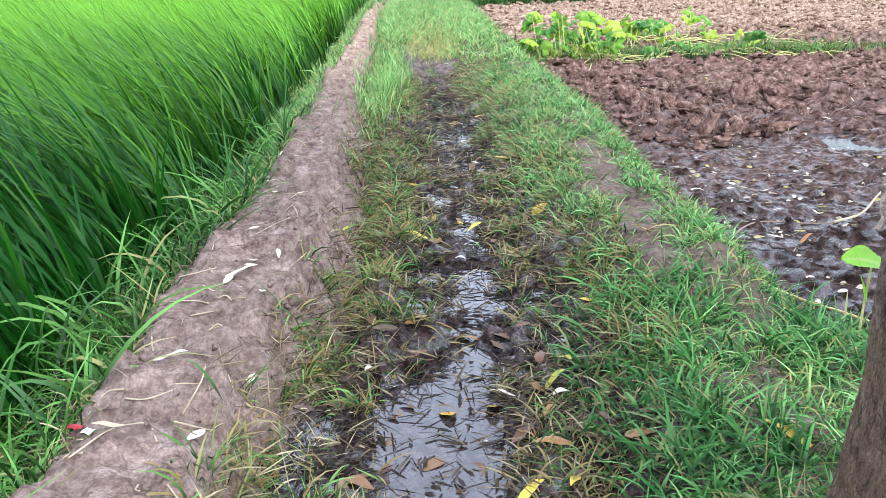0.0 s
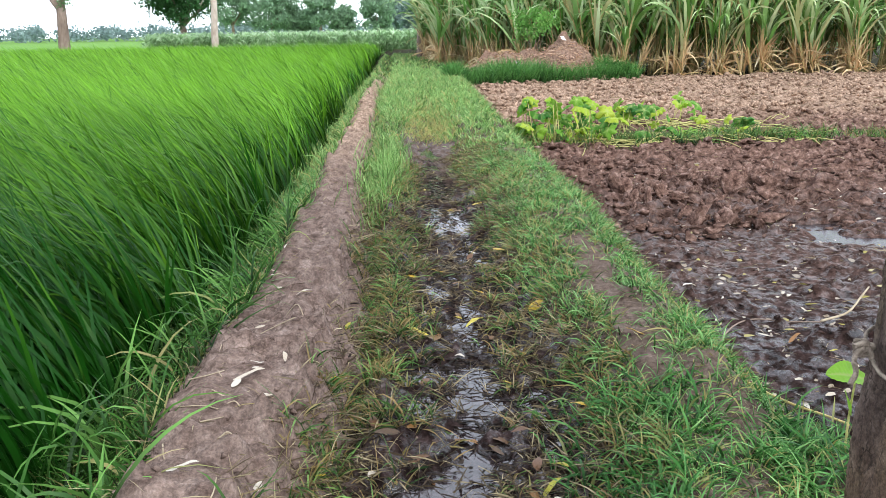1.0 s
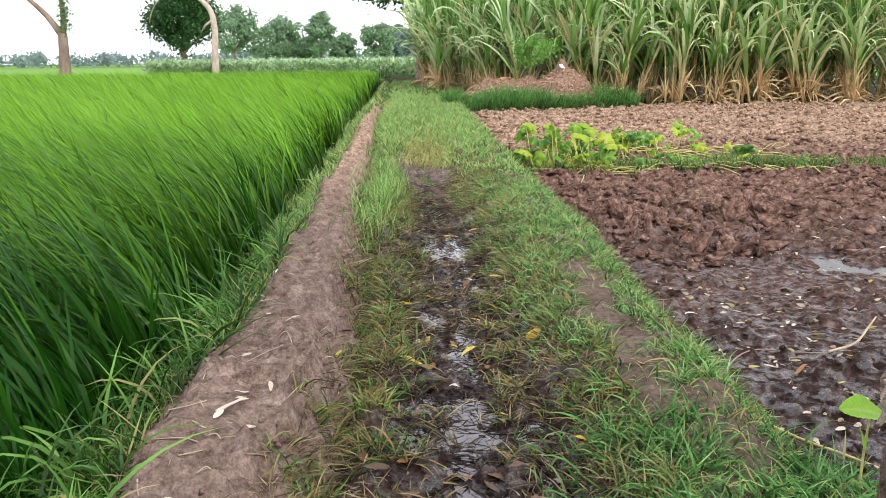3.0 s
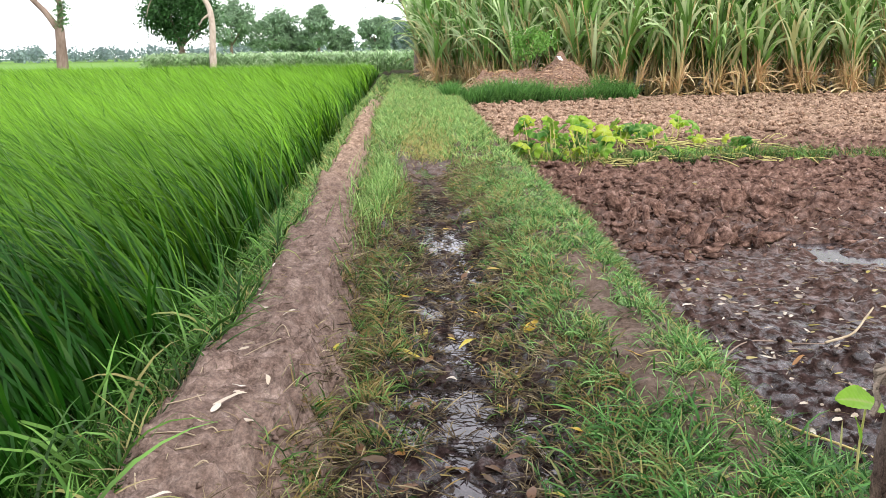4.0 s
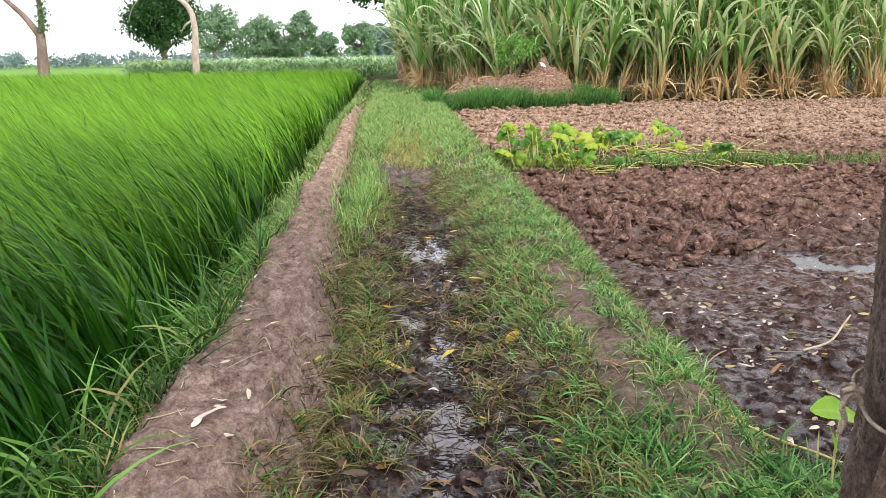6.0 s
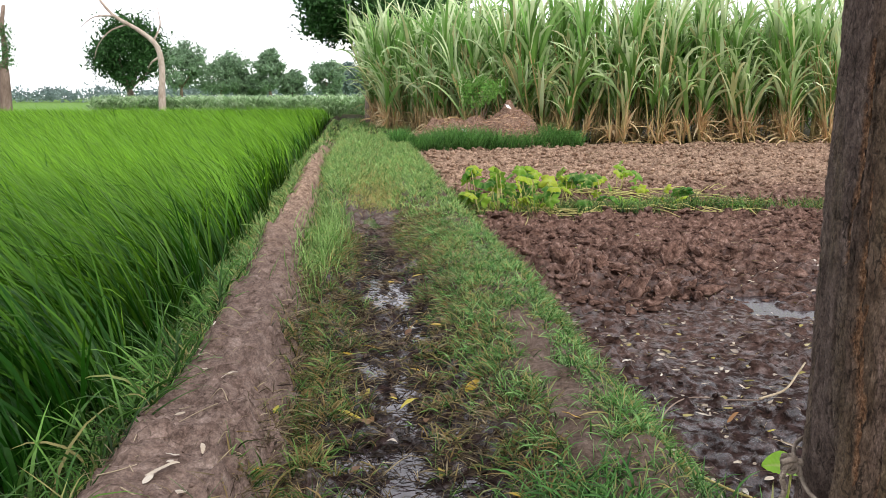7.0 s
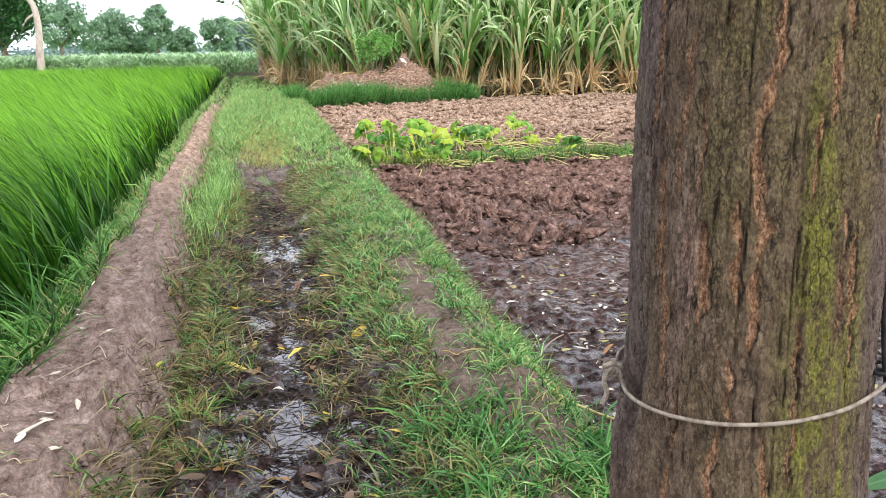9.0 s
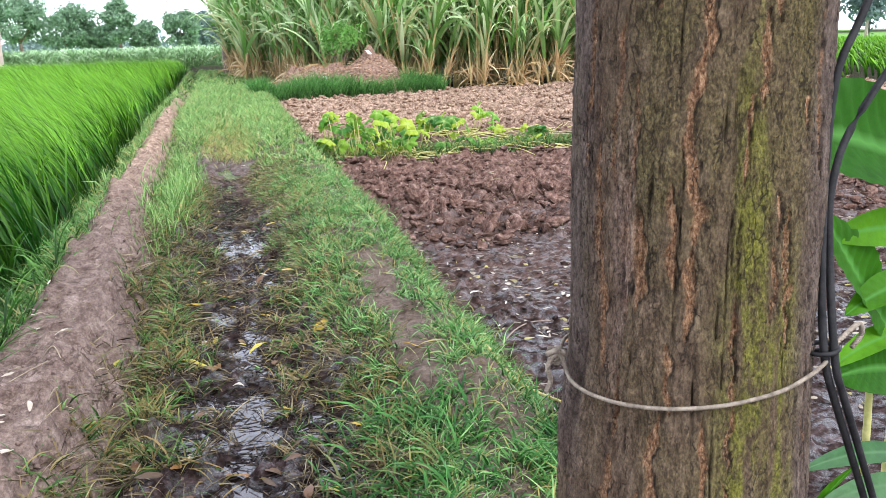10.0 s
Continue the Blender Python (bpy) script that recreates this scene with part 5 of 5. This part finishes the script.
def round_leaf(seed, droop):
    """A broad five-lobed leaf, 1 m across, with its stalk end at the origin."""
    k = 30
    a = np.linspace(0, 2 * np.pi, k, endpoint=False)
    r = 0.5 * (0.80 + 0.20 * np.cos(5 * a)) * (1 - 0.55 * np.exp(-((np.abs(a - np.pi)) / 0.22) ** 2))
    rings = [(0.0, 0.0), (0.35, -0.02), (0.7, -0.01), (1.0, -droop)]
    v, rib = [(0.0, 0.0, 0.0)], [1.0]
    for q, z in rings[1:]:
        wob = 0.11 * np.array([noise.noise(Vector((math.cos(t) * 2, math.sin(t) * 2, seed * 3.1 + q))) for t in a])
        v += [(q * rr * math.cos(t) + 0.2, q * rr * math.sin(t), z + wb * q) for rr, t, wb in zip(r, a, wob)]
        rib += [0.35 * q * max(0, math.cos(5 * t)) ** 12 + 0.3 * (1 - q) for t in a]
    v[0] = (0.2, 0, 0)
    f = [(0, 1 + j, 1 + (j + 1) % k) for j in range(k)]
    for i in range(2):
        for j in range(k):
            a0, a1 = 1 + i * k + j, 1 + i * k + (j + 1) % k
            f += [(a0, a0 + k, a1 + k), (a0, a1 + k, a1)]
    return mesh_from("leaf", np.array(v), np.array(f), {"rib": np.array(rib)}, True)


ROUND = [round_leaf(k, 0.08 + 0.05 * k) for k in range(5)]


def vine():
    root = tagged(new("pumpkin_vine"), "sprawling pumpkin vine with yellow-green leaves on the field", "vine")
    root.location = (0, 0, 0)
    spots = []
    for k in range(125):
        if k < 62:
            x, y, up = rng.uniform(1.15, 2.15), rng.uniform(9.35, 10.3), rng.uniform(0.10, 0.52)
        elif k < 108:
            u = rng.random()
            x, y, up = 1.7 + 1.9 * u + rng.normal(0, 0.2), 10.1 + 1.7 * u + rng.normal(0, 0.35), rng.uniform(0.10, 0.32)
        else:
            x, y, up = rng.uniform(2.6, 4.5), rng.uniform(9.6, 11.5), rng.uniform(0.08, 0.22)
        spots.append((x, y, up))
    for x, y, up in spots:
        z = float(height(x, y)[0])
        hx, hy = rng.normal(0, 0.08, 2)
        petiole = part("petiole", tube(bend([(x - hx, y - hy, z - 0.01), (x - 0.4 * hx, y - 0.4 * hy, z + 0.6 * up), (x, y, z + up)], 5), np.linspace(0.006, 0.004, 5), 5), VINE_STEM, root)
        ob = piece("leaf", ROUND[int(rng.integers(0, 5))], VINE_LEAF, petiole)
        s_ = rng.uniform(0.13, 0.27)
        ob.matrix_basis = pose(x, y, z + up, rng.uniform(-35, 60), rng.uniform(-40, 60), rng.uniform(0, 360)) @ Matrix.Diagonal((s_, s_, s_, 1))
    for k in range(60):
        x, y = rng.uniform(1.2, 3.9), rng.uniform(9.3, 11.2)
        a, pts = rng.uniform(-0.6, 0.9), []
        for q in range(7):
            pts.append((x, y, float(height(x, y)[0]) + 0.03 + 0.05 * rng.random()))
            a += rng.normal(0, 0.4)
            x, y = x + 0.22 * math.cos(a), y + 0.16 * math.sin(a)
        part("runner", tube(bend(pts, 16), np.linspace(0.007, 0.004, 16), 5), VINE_STEM, root)


vine()
g = merge([
    grass(4200, 1.9, 4.6, 9.3, 10.2, lambda x, y, h: smooth(0.38, 0.6, fbm(x * 1.5, y * 2, 2, 97)), (0.10, 0.26), 0.010, segs=2, dry=0.1),
    grass(2500, 4.4, 8.0, 9.4, 10.4, lambda x, y, h: smooth(0.4, 0.6, fbm(x * 1.5, y * 2, 2, 98)), (0.06, 0.18), 0.010, segs=2, dry=0.2),
    grass(1500, 1.0, 1.9, 9.2, 10.2, lambda x, y, h: 0.8 + 0 * x, (0.10, 0.26), 0.009, segs=2, dry=0.3),
])
tagged(piece("field_grass", mesh_from("field_grass", *g), GRASS), "green weeds and grass along the vine", "grass", kind="stuff")

# ---- rope and cables on the near tree ----
ROPE = plain("rope_fibre", [(0.3, (0.13, 0.10, 0.076)), (0.7, (0.36, 0.30, 0.235))], 60, 0.9, bump_size=0.003)
CABLE = plain("black_cable", [(0.3, (0.006, 0.006, 0.0065)), (0.7, (0.035, 0.033, 0.034))], 40, 0.75, bump_size=0.002)
TX, TY = 0.897, 1.0705


def twisted(points, radius, turns, strands=3, n=260):
    """A laid rope: strands wound round one another along the points."""
    c = bend(points, n)
    bm = bmesh.new()
    for k in range(strands):
        pts = []
        for i in range(n):
            d = c[min(i + 1, n - 1)] - c[max(i - 1, 0)]
            d /= np.linalg.norm(d)
            a = np.cross(d, (0.0, 0.1, 1.0))
            a /= np.linalg.norm(a)
            b = np.cross(d, a)
            q = 2 * math.pi * (turns * i / n + k / strands)
            pts.append(c[i] + radius * 0.5 * (math.cos(q) * a + math.sin(q) * b))
        one = tube(pts, [radius * 0.58] * n, 6)
        me = bpy.data.meshes.new("strand")
        one.to_mesh(me)
        one.free()
        bm.from_mesh(me)
        bpy.data.meshes.remove(me)
    return bm


def rope():
    root = tagged(new("rope"), "pale twisted rope tied round the tree trunk", "rope")
    pts = []
    for deg, z, r in ((158, 0.816, 0.190), (180, 0.802, 0.188), (-155, 0.804, 0.187), (-130, 0.811, 0.186), (-105, 0.821, 0.186), (-80, 0.831, 0.187), (-60, 0.839, 0.190), (-40, 0.845, 0.200), (-20, 0.848, 0.212), (10, 0.845, 0.2), (50, 0.838, 0.19), (95, 0.832, 0.19), (135, 0.826, 0.192), (157, 0.822, 0.195)):
        a = radians(deg)
        pts.append((TX + (r - 0.006) * math.cos(a), TY + (r - 0.006) * math.sin(a), z))
    part("loop", twisted(pts, 0.0031, 95, n=480), ROPE, root)
    kx, ky = TX + 0.188 * math.cos(radians(165)), TY + 0.188 * math.sin(radians(165))
    knot = [(kx + 0.009 * math.cos(t * 2.1) - 0.006, ky + 0.010 * math.sin(t * 1.7), 0.824 + 0.011 * math.sin(t * 2.9)) for t in np.linspace(0, 7, 14)]
    part("knot", twisted(knot, 0.004, 12, n=90), ROPE, root, "lumpy rope knot")
    part("rope_end", twisted([(kx - 0.002, ky, 0.82), (kx - 0.014, ky - 0.008, 0.83), (kx - 0.024, ky - 0.010, 0.812), (kx - 0.020, ky - 0.012, 0.792), (kx - 0.027, ky - 0.012, 0.774)], 0.0042, 9, n=60), ROPE, root, "frayed hanging rope end")
    part("rope_end", twisted([(kx, ky, 0.826), (kx - 0.012, ky - 0.012, 0.838), (kx - 0.026, ky - 0.012, 0.834)], 0.0042, 5, n=40), ROPE, root, "frayed hanging rope end")
    part("rope_end", twisted([(1.047, 0.946, 0.86), (1.08, 0.956, 0.875), (1.115, 0.975, 0.88), (1.13, 0.985, 0.86), (1.115, 0.985, 0.84)], 0.0038, 9, n=60), ROPE, root, "loose rope end")


rope()


def cables():
    root = tagged(new("cable"), "black twin electric cable hanging beside the trunk", "cable")
    root.matrix_basis = Matrix.Translation((0.002, 0.002, 0.024)) @ Matrix.Scale(0.955, 4)
    lower = [(1.085, 0.985, 0.86), (1.108, 0.99, 0.80), (1.16, 1.01, 0.70), (1.25, 1.05, 0.53), (1.33, 1.1, 0.37), (1.43, 1.2, 0.2), (1.55, 1.35, 0.06)]
    part("wire", tube(bend([(1.42, 1.1, 2.1), (1.27, 1.07, 1.62), (1.155, 1.05, 1.36), (1.108, 1.04, 1.26), (1.088, 1.02, 1.10), (1.083, 1.0, 0.95)] + lower, 60), [0.0058] * 60, 8), CABLE, root)
    part("wire", tube(bend([(1.62, 1.12, 1.75), (1.38, 1.09, 1.45), (1.185, 1.07, 1.22), (1.12, 1.045, 1.11), (1.108, 1.02, 0.99)] + [(a + 0.012, b - 0.006, c + 0.002) for a, b, c in lower], 60), [0.0058] * 60, 8), CABLE, root)
    part("tie", tube(bend([(1.085 + 0.02 * math.cos(t), 0.988 + 0.016 * math.sin(t), 0.865 + 0.006 * t / 3) for t in np.linspace(0, 9, 16)], 40), [0.0036] * 40, 6), CABLE, root, "black tie holding the cable")


cables()

# ---- broad-leaved plant behind the tree ----
CANNA = veined_leaf("canna_leaf", [(0.0, (0.02, 0.085, 0.0015)), (0.5, (0.04, 0.14, 0.002)), (1.0, (0.09, 0.24, 0.004))], 0.65, (0.10, 0.27, 0.05))
PALE_BLADE = veined_leaf("pale_blade", [(0.0, (0.06, 0.14, 0.055)), (1.0, (0.10, 0.19, 0.085))], 0.5, (0.12, 0.22, 0.10))


def long_leaf(base, tip, width, sag, face, material, parent, name="leaf", label=""):
    """An arching blade with a folded midrib from base to tip; face turns it round its length (degrees)."""
    b, t = np.array(base, float), np.array(tip, float)
    n, m = 56, 10
    d = t - b
    side = np.cross(d, (0, 0, 1.0))
    side /= np.linalg.norm(side)
    up = np.cross(side, d)
    up /= np.linalg.norm(up)
    c, s_ = math.cos(radians(face)), math.sin(radians(face))
    w1, w2 = side * c + up * s_, -side * s_ + up * c
    v, rib = [], []
    for i in range(n + 1):
        q = i / n
        mid = b + d * q + np.array([0, 0, sag]) * 4 * q * (1 - q)
        half = 0.5 * width * (math.sin(math.pi * min(1, q * 0.93 + 0.05)) ** 0.75 if q < 1 else 0.02)
        for j in range(m + 1):
            u = 2 * j / m - 1
            v.append(mid + w1 * u * half + w2 * (0.25 * half * abs(u) + 0.05 * width * math.sin(9 * q + 3 * u) * abs(u) + 0.012 * width * math.sin(75 * q - 9 * abs(u))))
            rib.append(0.8 if j == m // 2 else 0.12 * max(0.0, math.sin(75 * q - 9 * abs(u))))
    f = [(i * (m + 1) + j, i * (m + 1) + j + 1, (i + 1) * (m + 1) + j + 1, (i + 1) * (m + 1) + j) for i in range(n) for j in range(m)]
    return piece(name, mesh_from(name, np.array(v), np.array(f), {"rib": np.array(rib)}, True), material, parent, label)


def canna():
    root = tagged(new("canna_plant"), "broad-leaved green plant growing behind the trunk", "plant")
    g0 = float(height(1.78, 1.62)[0])
    part("stem", tube(bend([(1.78, 1.62, g0 - 0.01), (1.77, 1.6, 0.5), (1.80, 1.6, 0.95), (1.82, 1.6, 1.1)], 10), np.linspace(0.014, 0.008, 10), 8), VINE_STEM, root)
    part("stem", tube(bend([(1.68, 1.58, g0 - 0.01), (1.66, 1.56, 0.35), (1.63, 1.54, 0.62)], 8), np.linspace(0.012, 0.007, 8), 8), VINE_STEM, root)
    long_leaf((1.86, 1.62, 0.95), (1.28, 1.48, 1.12), 0.25, 0.02, 62, CANNA, root)
    long_leaf((1.70, 1.56, 0.60), (1.43, 1.48, 0.92), 0.15, 0.0, 70, CANNA, root)
    long_leaf((1.78, 1.55, 0.72), (1.49, 1.46, 0.70), 0.075, 0.025, 40, CANNA, root)
    long_leaf((1.76, 1.56, 0.60), (1.47, 1.46, 0.585), 0.06, 0.02, 35, CANNA, root)
    long_leaf((1.80, 1.58, 0.48), (1.48, 1.46, 0.56), 0.12, 0.02, 75, CANNA, root)
    long_leaf((1.84, 1.6, 0.82), (1.47, 1.50, 0.86), 0.09, 0.02, 70, CANNA, root)
    long_leaf((1.81, 1.6, 1.06), (2.15, 1.75, 1.32), 0.22, 0.03, 30, CANNA, root)
    for bx, tx, z0, z1, w in ((1.78, 1.40, 0.30, 0.36, 0.05), (1.80, 1.44, 0.22, 0.26, 0.06), (1.42, 1.55, 0.1, 0.36, 0.035), (1.6, 1.47, 0.08, 0.27, 0.04)):
        long_leaf((bx, 1.5, z0), (tx, 1.44, z1), w, 0.03, 55, PALE_BLADE if w > 0.045 else CANNA, root)


canna()
root = tagged(new("seedling"), "young yellow-green broadleaf seedling on the wet mud", "plant")
g0 = float(height(1.22, 2.1)[0])
part("stem", tube(bend([(1.225, 2.1, g0 - 0.01), (1.22, 2.09, g0 + 0.12), (1.225, 2.085, 0.355)], 8), np.linspace(0.004, 0.003, 8), 6), VINE_STEM, root)
BRIGHT = veined_leaf("young_leaf", [(0.0, (0.26, 0.50, 0.05)), (1.0, (0.26, 0.50, 0.05))], 0.4)
long_leaf((1.275, 2.09, 0.335), (1.13, 2.06, 0.375), 0.08, 0.01, 30, BRIGHT, root)
long_leaf((1.225, 2.09, 0.24), (1.185, 2.06, 0.33), 0.025, 0.0, 40, BRIGHT, root)

# ---- fallen leaves ----
def fallen_material(name, stops):
    m, nd, lk, bsdf = nodes_of(name)
    c = ramp(nd, lk, nd.new("ShaderNodeObjectInfo").outputs["Random"], stops)
    n = tex(nd, lk, 35, 4, 0.6)
    c = mix(nd, lk, 0.5, c, ramp(nd, lk, n, [(0.3, (0.25, 0.22, 0.2)), (0.7, (0.75, 0.75, 0.7))]), "OVERLAY")
    lk.new(c, bsdf.inputs["Base Color"])
    bsdf.inputs["Roughness"].default_value = 0.5
    return m


YELLOW = fallen_material("yellow_fallen_leaf", [(0.0, (0.44, 0.27, 0.02)), (0.35, (0.50, 0.38, 0.04)), (0.6, (0.33, 0.33, 0.04)), (0.8, (0.30, 0.14, 0.04)), (1.0, (0.20, 0.10, 0.03))])
BLEACHED = fallen_material("bleached_fallen_leaf", [(0.0, (0.56, 0.50, 0.42)), (0.35, (0.40, 0.31, 0.22)), (0.6, (0.52, 0.47, 0.40)), (1.0, (0.62, 0.57, 0.50))])


def fallen(seed, slim):
    n, m, v = 9, 4, []
    for i in range(n + 1):
        q = i / n
        half = 0.5 * slim * math.sin(math.pi * (0.03 + 0.95 * q) ** 0.85) ** 0.8
        for j in range(m + 1):
            u = 2 * j / m - 1
            curl = 0.12 * math.sin(3 * q + seed) + 0.35 * half * u * u * math.cos(seed * 2.3) + 0.05 * noise.noise(Vector((q * 3, u * 2, seed)))
            v.append((q - 0.5, u * half + 0.04 * math.sin(4 * q + seed), curl))
    f = [(i * (m + 1) + j, i * (m + 1) + j + 1, (i + 1) * (m + 1) + j + 1, (i + 1) * (m + 1) + j) for i in range(n) for j in range(m)]
    return mesh_from("fallen_leaf", np.array(v), np.array(f), None, True)


BROAD_LEAVES = [fallen(k, 0.5) for k in range(4)]
SLIM_LEAVES = [fallen(k + 5, 0.26) for k in range(4)]
ROT_LEAVES = [fallen(k + 11, 0.42) for k in range(4)]
DECAYED = fallen_material("decayed_fallen_leaf", [(0.0, (0.10, 0.045, 0.02)), (0.4, (0.17, 0.085, 0.03)), (0.7, (0.06, 0.035, 0.02)), (1.0, (0.24, 0.15, 0.07))])
DRY_BROAD = [fallen(k, 0.5) for k in range(3)]
DRY_SLIM = [fallen(k + 5, 0.26) for k in range(4)]


def drop_leaf(x, y, size, yellow, slim, turn=None, rot=False):
    size = min(size, 0.045) if not (yellow or slim) else size
    shapes, mat = ((SLIM_LEAVES if slim else BROAD_LEAVES), YELLOW) if yellow else ((ROT_LEAVES, DECAYED) if rot else ((DRY_SLIM if slim else DRY_BROAD), BLEACHED))
    ob = piece("fallen_leaf", shapes[int(rng.integers(0, len(shapes)))], mat)
    z = max(float(height(x, y)[0]), 0.001 if x < 0.7 else -0.05)
    ob.matrix_basis = pose(x, y, z + (0.012 if turn is None else 0.02), rng.uniform(-12, 12), rng.uniform(-12, 12), rng.uniform(0, 360) if turn is None else turn) @ Matrix.Diagonal((size, size, size, 1))
    tagged(ob, "yellow fallen leaf lying on the muddy ground" if yellow else "brown rotting fallen leaf lying in the wet channel" if rot else "bleached dry fallen leaf lying on the soil", "leaf", "fallen leaves")


for x, y, size, yellow, slim, turn in ((-0.505, 2.428, 0.10, 0, 1, 20), (-0.441, 2.361, 0.035, 0, 0, 0), (0.099, 4.315, 0.13, 1, 1, 5), (0.469, 4.48, 0.14, 1, 0, 30), (0.08, 3.295, 0.09, 1, 0, 60), (0.0, 3.30, 0.12, 1, 1, -5), (0.804, 2.821, 0.08, 1, 1, 15), (0.56, 2.497, 0.09, 1, 1, -20), (0.0, 2.37, 0.06, 1, 0, 70), (0.16, 2.41, 0.12, 1, 1, -40), (0.388, 2.05, 0.09, 1, 1, 30), (0.10, 1.97, 0.09, 1, 0, 110), (0.42, 2.2, 0.13, 1, 1, -60), (0.36, 1.75, 0.11, 1, 1, 10), (0.55, 1.72, 0.10, 1, 0, 40), (0.85, 1.62, 0.12, 1, 1, -25), (0.25, 2.0, 0.07, 0, 1, -20), (-0.62, 1.62, 0.07, 0, 1, 15), (-0.55, 1.85, 0.08, 0, 1, 25)):
    drop_leaf(x, y, size, yellow, slim, turn)
for k in range(64):
    drop_leaf(rng.uniform(-0.3, 0.56), rng.uniform(1.5, 8.0), rng.uniform(0.04, 0.10), rng.random() < 0.9, rng.random() < 0.6)
for k in range(70):
    drop_leaf(rng.uniform(-0.15, 0.6), 1.6 + 4.5 * rng.random() ** 1.5, rng.uniform(0.035, 0.08), False, True, rot=True)
for k in range(85):
    drop_leaf(rng.uniform(1.25, 4.2), rng.uniform(2.7, 7.5), rng.uniform(0.03, 0.085), rng.random() < 0.22, rng.random() < 0.85)
for k in range(14):
    drop_leaf(rng.uniform(-0.68, -0.38), rng.uniform(1.4, 6.5), rng.uniform(0.025, 0.07), False, rng.random() < 0.6)

# ---- sticks ----
def stick(points, r0, r1, label, material):
    pts = [(x, y, max(float(height(x, y)[0]), -0.05) + up) for x, y, up in points]
    root = part("stick", tube(bend(pts, 20), np.linspace(r0, r1, 20), 7), material, None)
    return tagged(root, label, "stick")


DULL = plain("dull_straw", [(0.3, (0.30, 0.235, 0.15)), (0.7, (0.46, 0.38, 0.27))], 12, 0.8)
STRAW = plain("yellow_stalk", [(0.3, (0.34, 0.26, 0.08)), (0.7, (0.58, 0.48, 0.20))], 12, 0.6)
stick([(1.12, 3.03, 0.02), (1.2, 2.84, 0.02), (1.30, 2.66, 0.025), (1.40, 2.56, 0.02), (1.5, 2.47, 0.015)], 0.006, 0.004, "long yellow dry stalk lying on the mud", STRAW)
stick([(1.25, 3.22, 0.015), (1.38, 3.42, 0.012), (1.52, 3.56, 0.012), (1.66, 3.52, 0.012), (1.8, 3.49, 0.015)], 0.004, 0.0025, "thin grey twig lying on the mud", GREY_BARK)
stick([(1.8, 3.49, 0.02), (1.95, 3.56, 0.03), (2.08, 3.70, 0.05), (2.22, 3.9, 0.06)], 0.006, 0.004, "pale curved stick lying on the mud", DULL)
for k in range(24):
    x, y, a, l = rng.uniform(-0.72, -0.38), 1.3 + 2.6 * rng.random() ** 1.4, rng.uniform(0, 6.28), rng.uniform(0.04, 0.15)
    stick([(x, y, 0.006), (x + 0.5 * l * math.cos(a), y + 0.5 * l * math.sin(a), 0.008), (x + l * math.cos(a + 0.3), y + l * math.sin(a + 0.3), 0.006)], 0.0022, 0.0014, "short dry straw stalk on the trodden bund", DULL)


# ---- torn wrapper on the bund ----
def wrapper():
    root = tagged(new("wrapper"), "small torn red and white wrapper scrap on the bund", "litter")
    z = float(height(-0.68, 1.64)[0])
    for name, x, y, w, l, turn, stops, label in (("red_scrap", -0.715, 1.655, 0.016, 0.05, -20, [(0.3, (0.28, 0.02, 0.03)), (0.7, (0.40, 0.05, 0.06))], "red torn piece"), ("white_scrap", -0.675, 1.635, 0.02, 0.034, -35, [(0.3, (0.66, 0.64, 0.62)), (0.7, (0.8, 0.79, 0.77))], "white torn piece")):
        bm = bmesh.new()
        bmesh.ops.create_grid(bm, x_segments=6, y_segments=4, size=0.5)
        for vt in bm.verts:
            vt.co = Vector((vt.co.x * l, vt.co.y * w, 0.006 * noise.noise(vt.co * 3 + Vector((x * 50, 0, 0)))))
        bmesh.ops.solidify(bm, geom=bm.faces[:], thickness=0.0008)
        bmesh.ops.transform(bm, matrix=pose(x, y, z + 0.014, 6, -8, turn), verts=bm.verts)
        part(name, bm, plain(name, stops, 40, 0.5, bump_size=0.001), root, label)


wrapper()
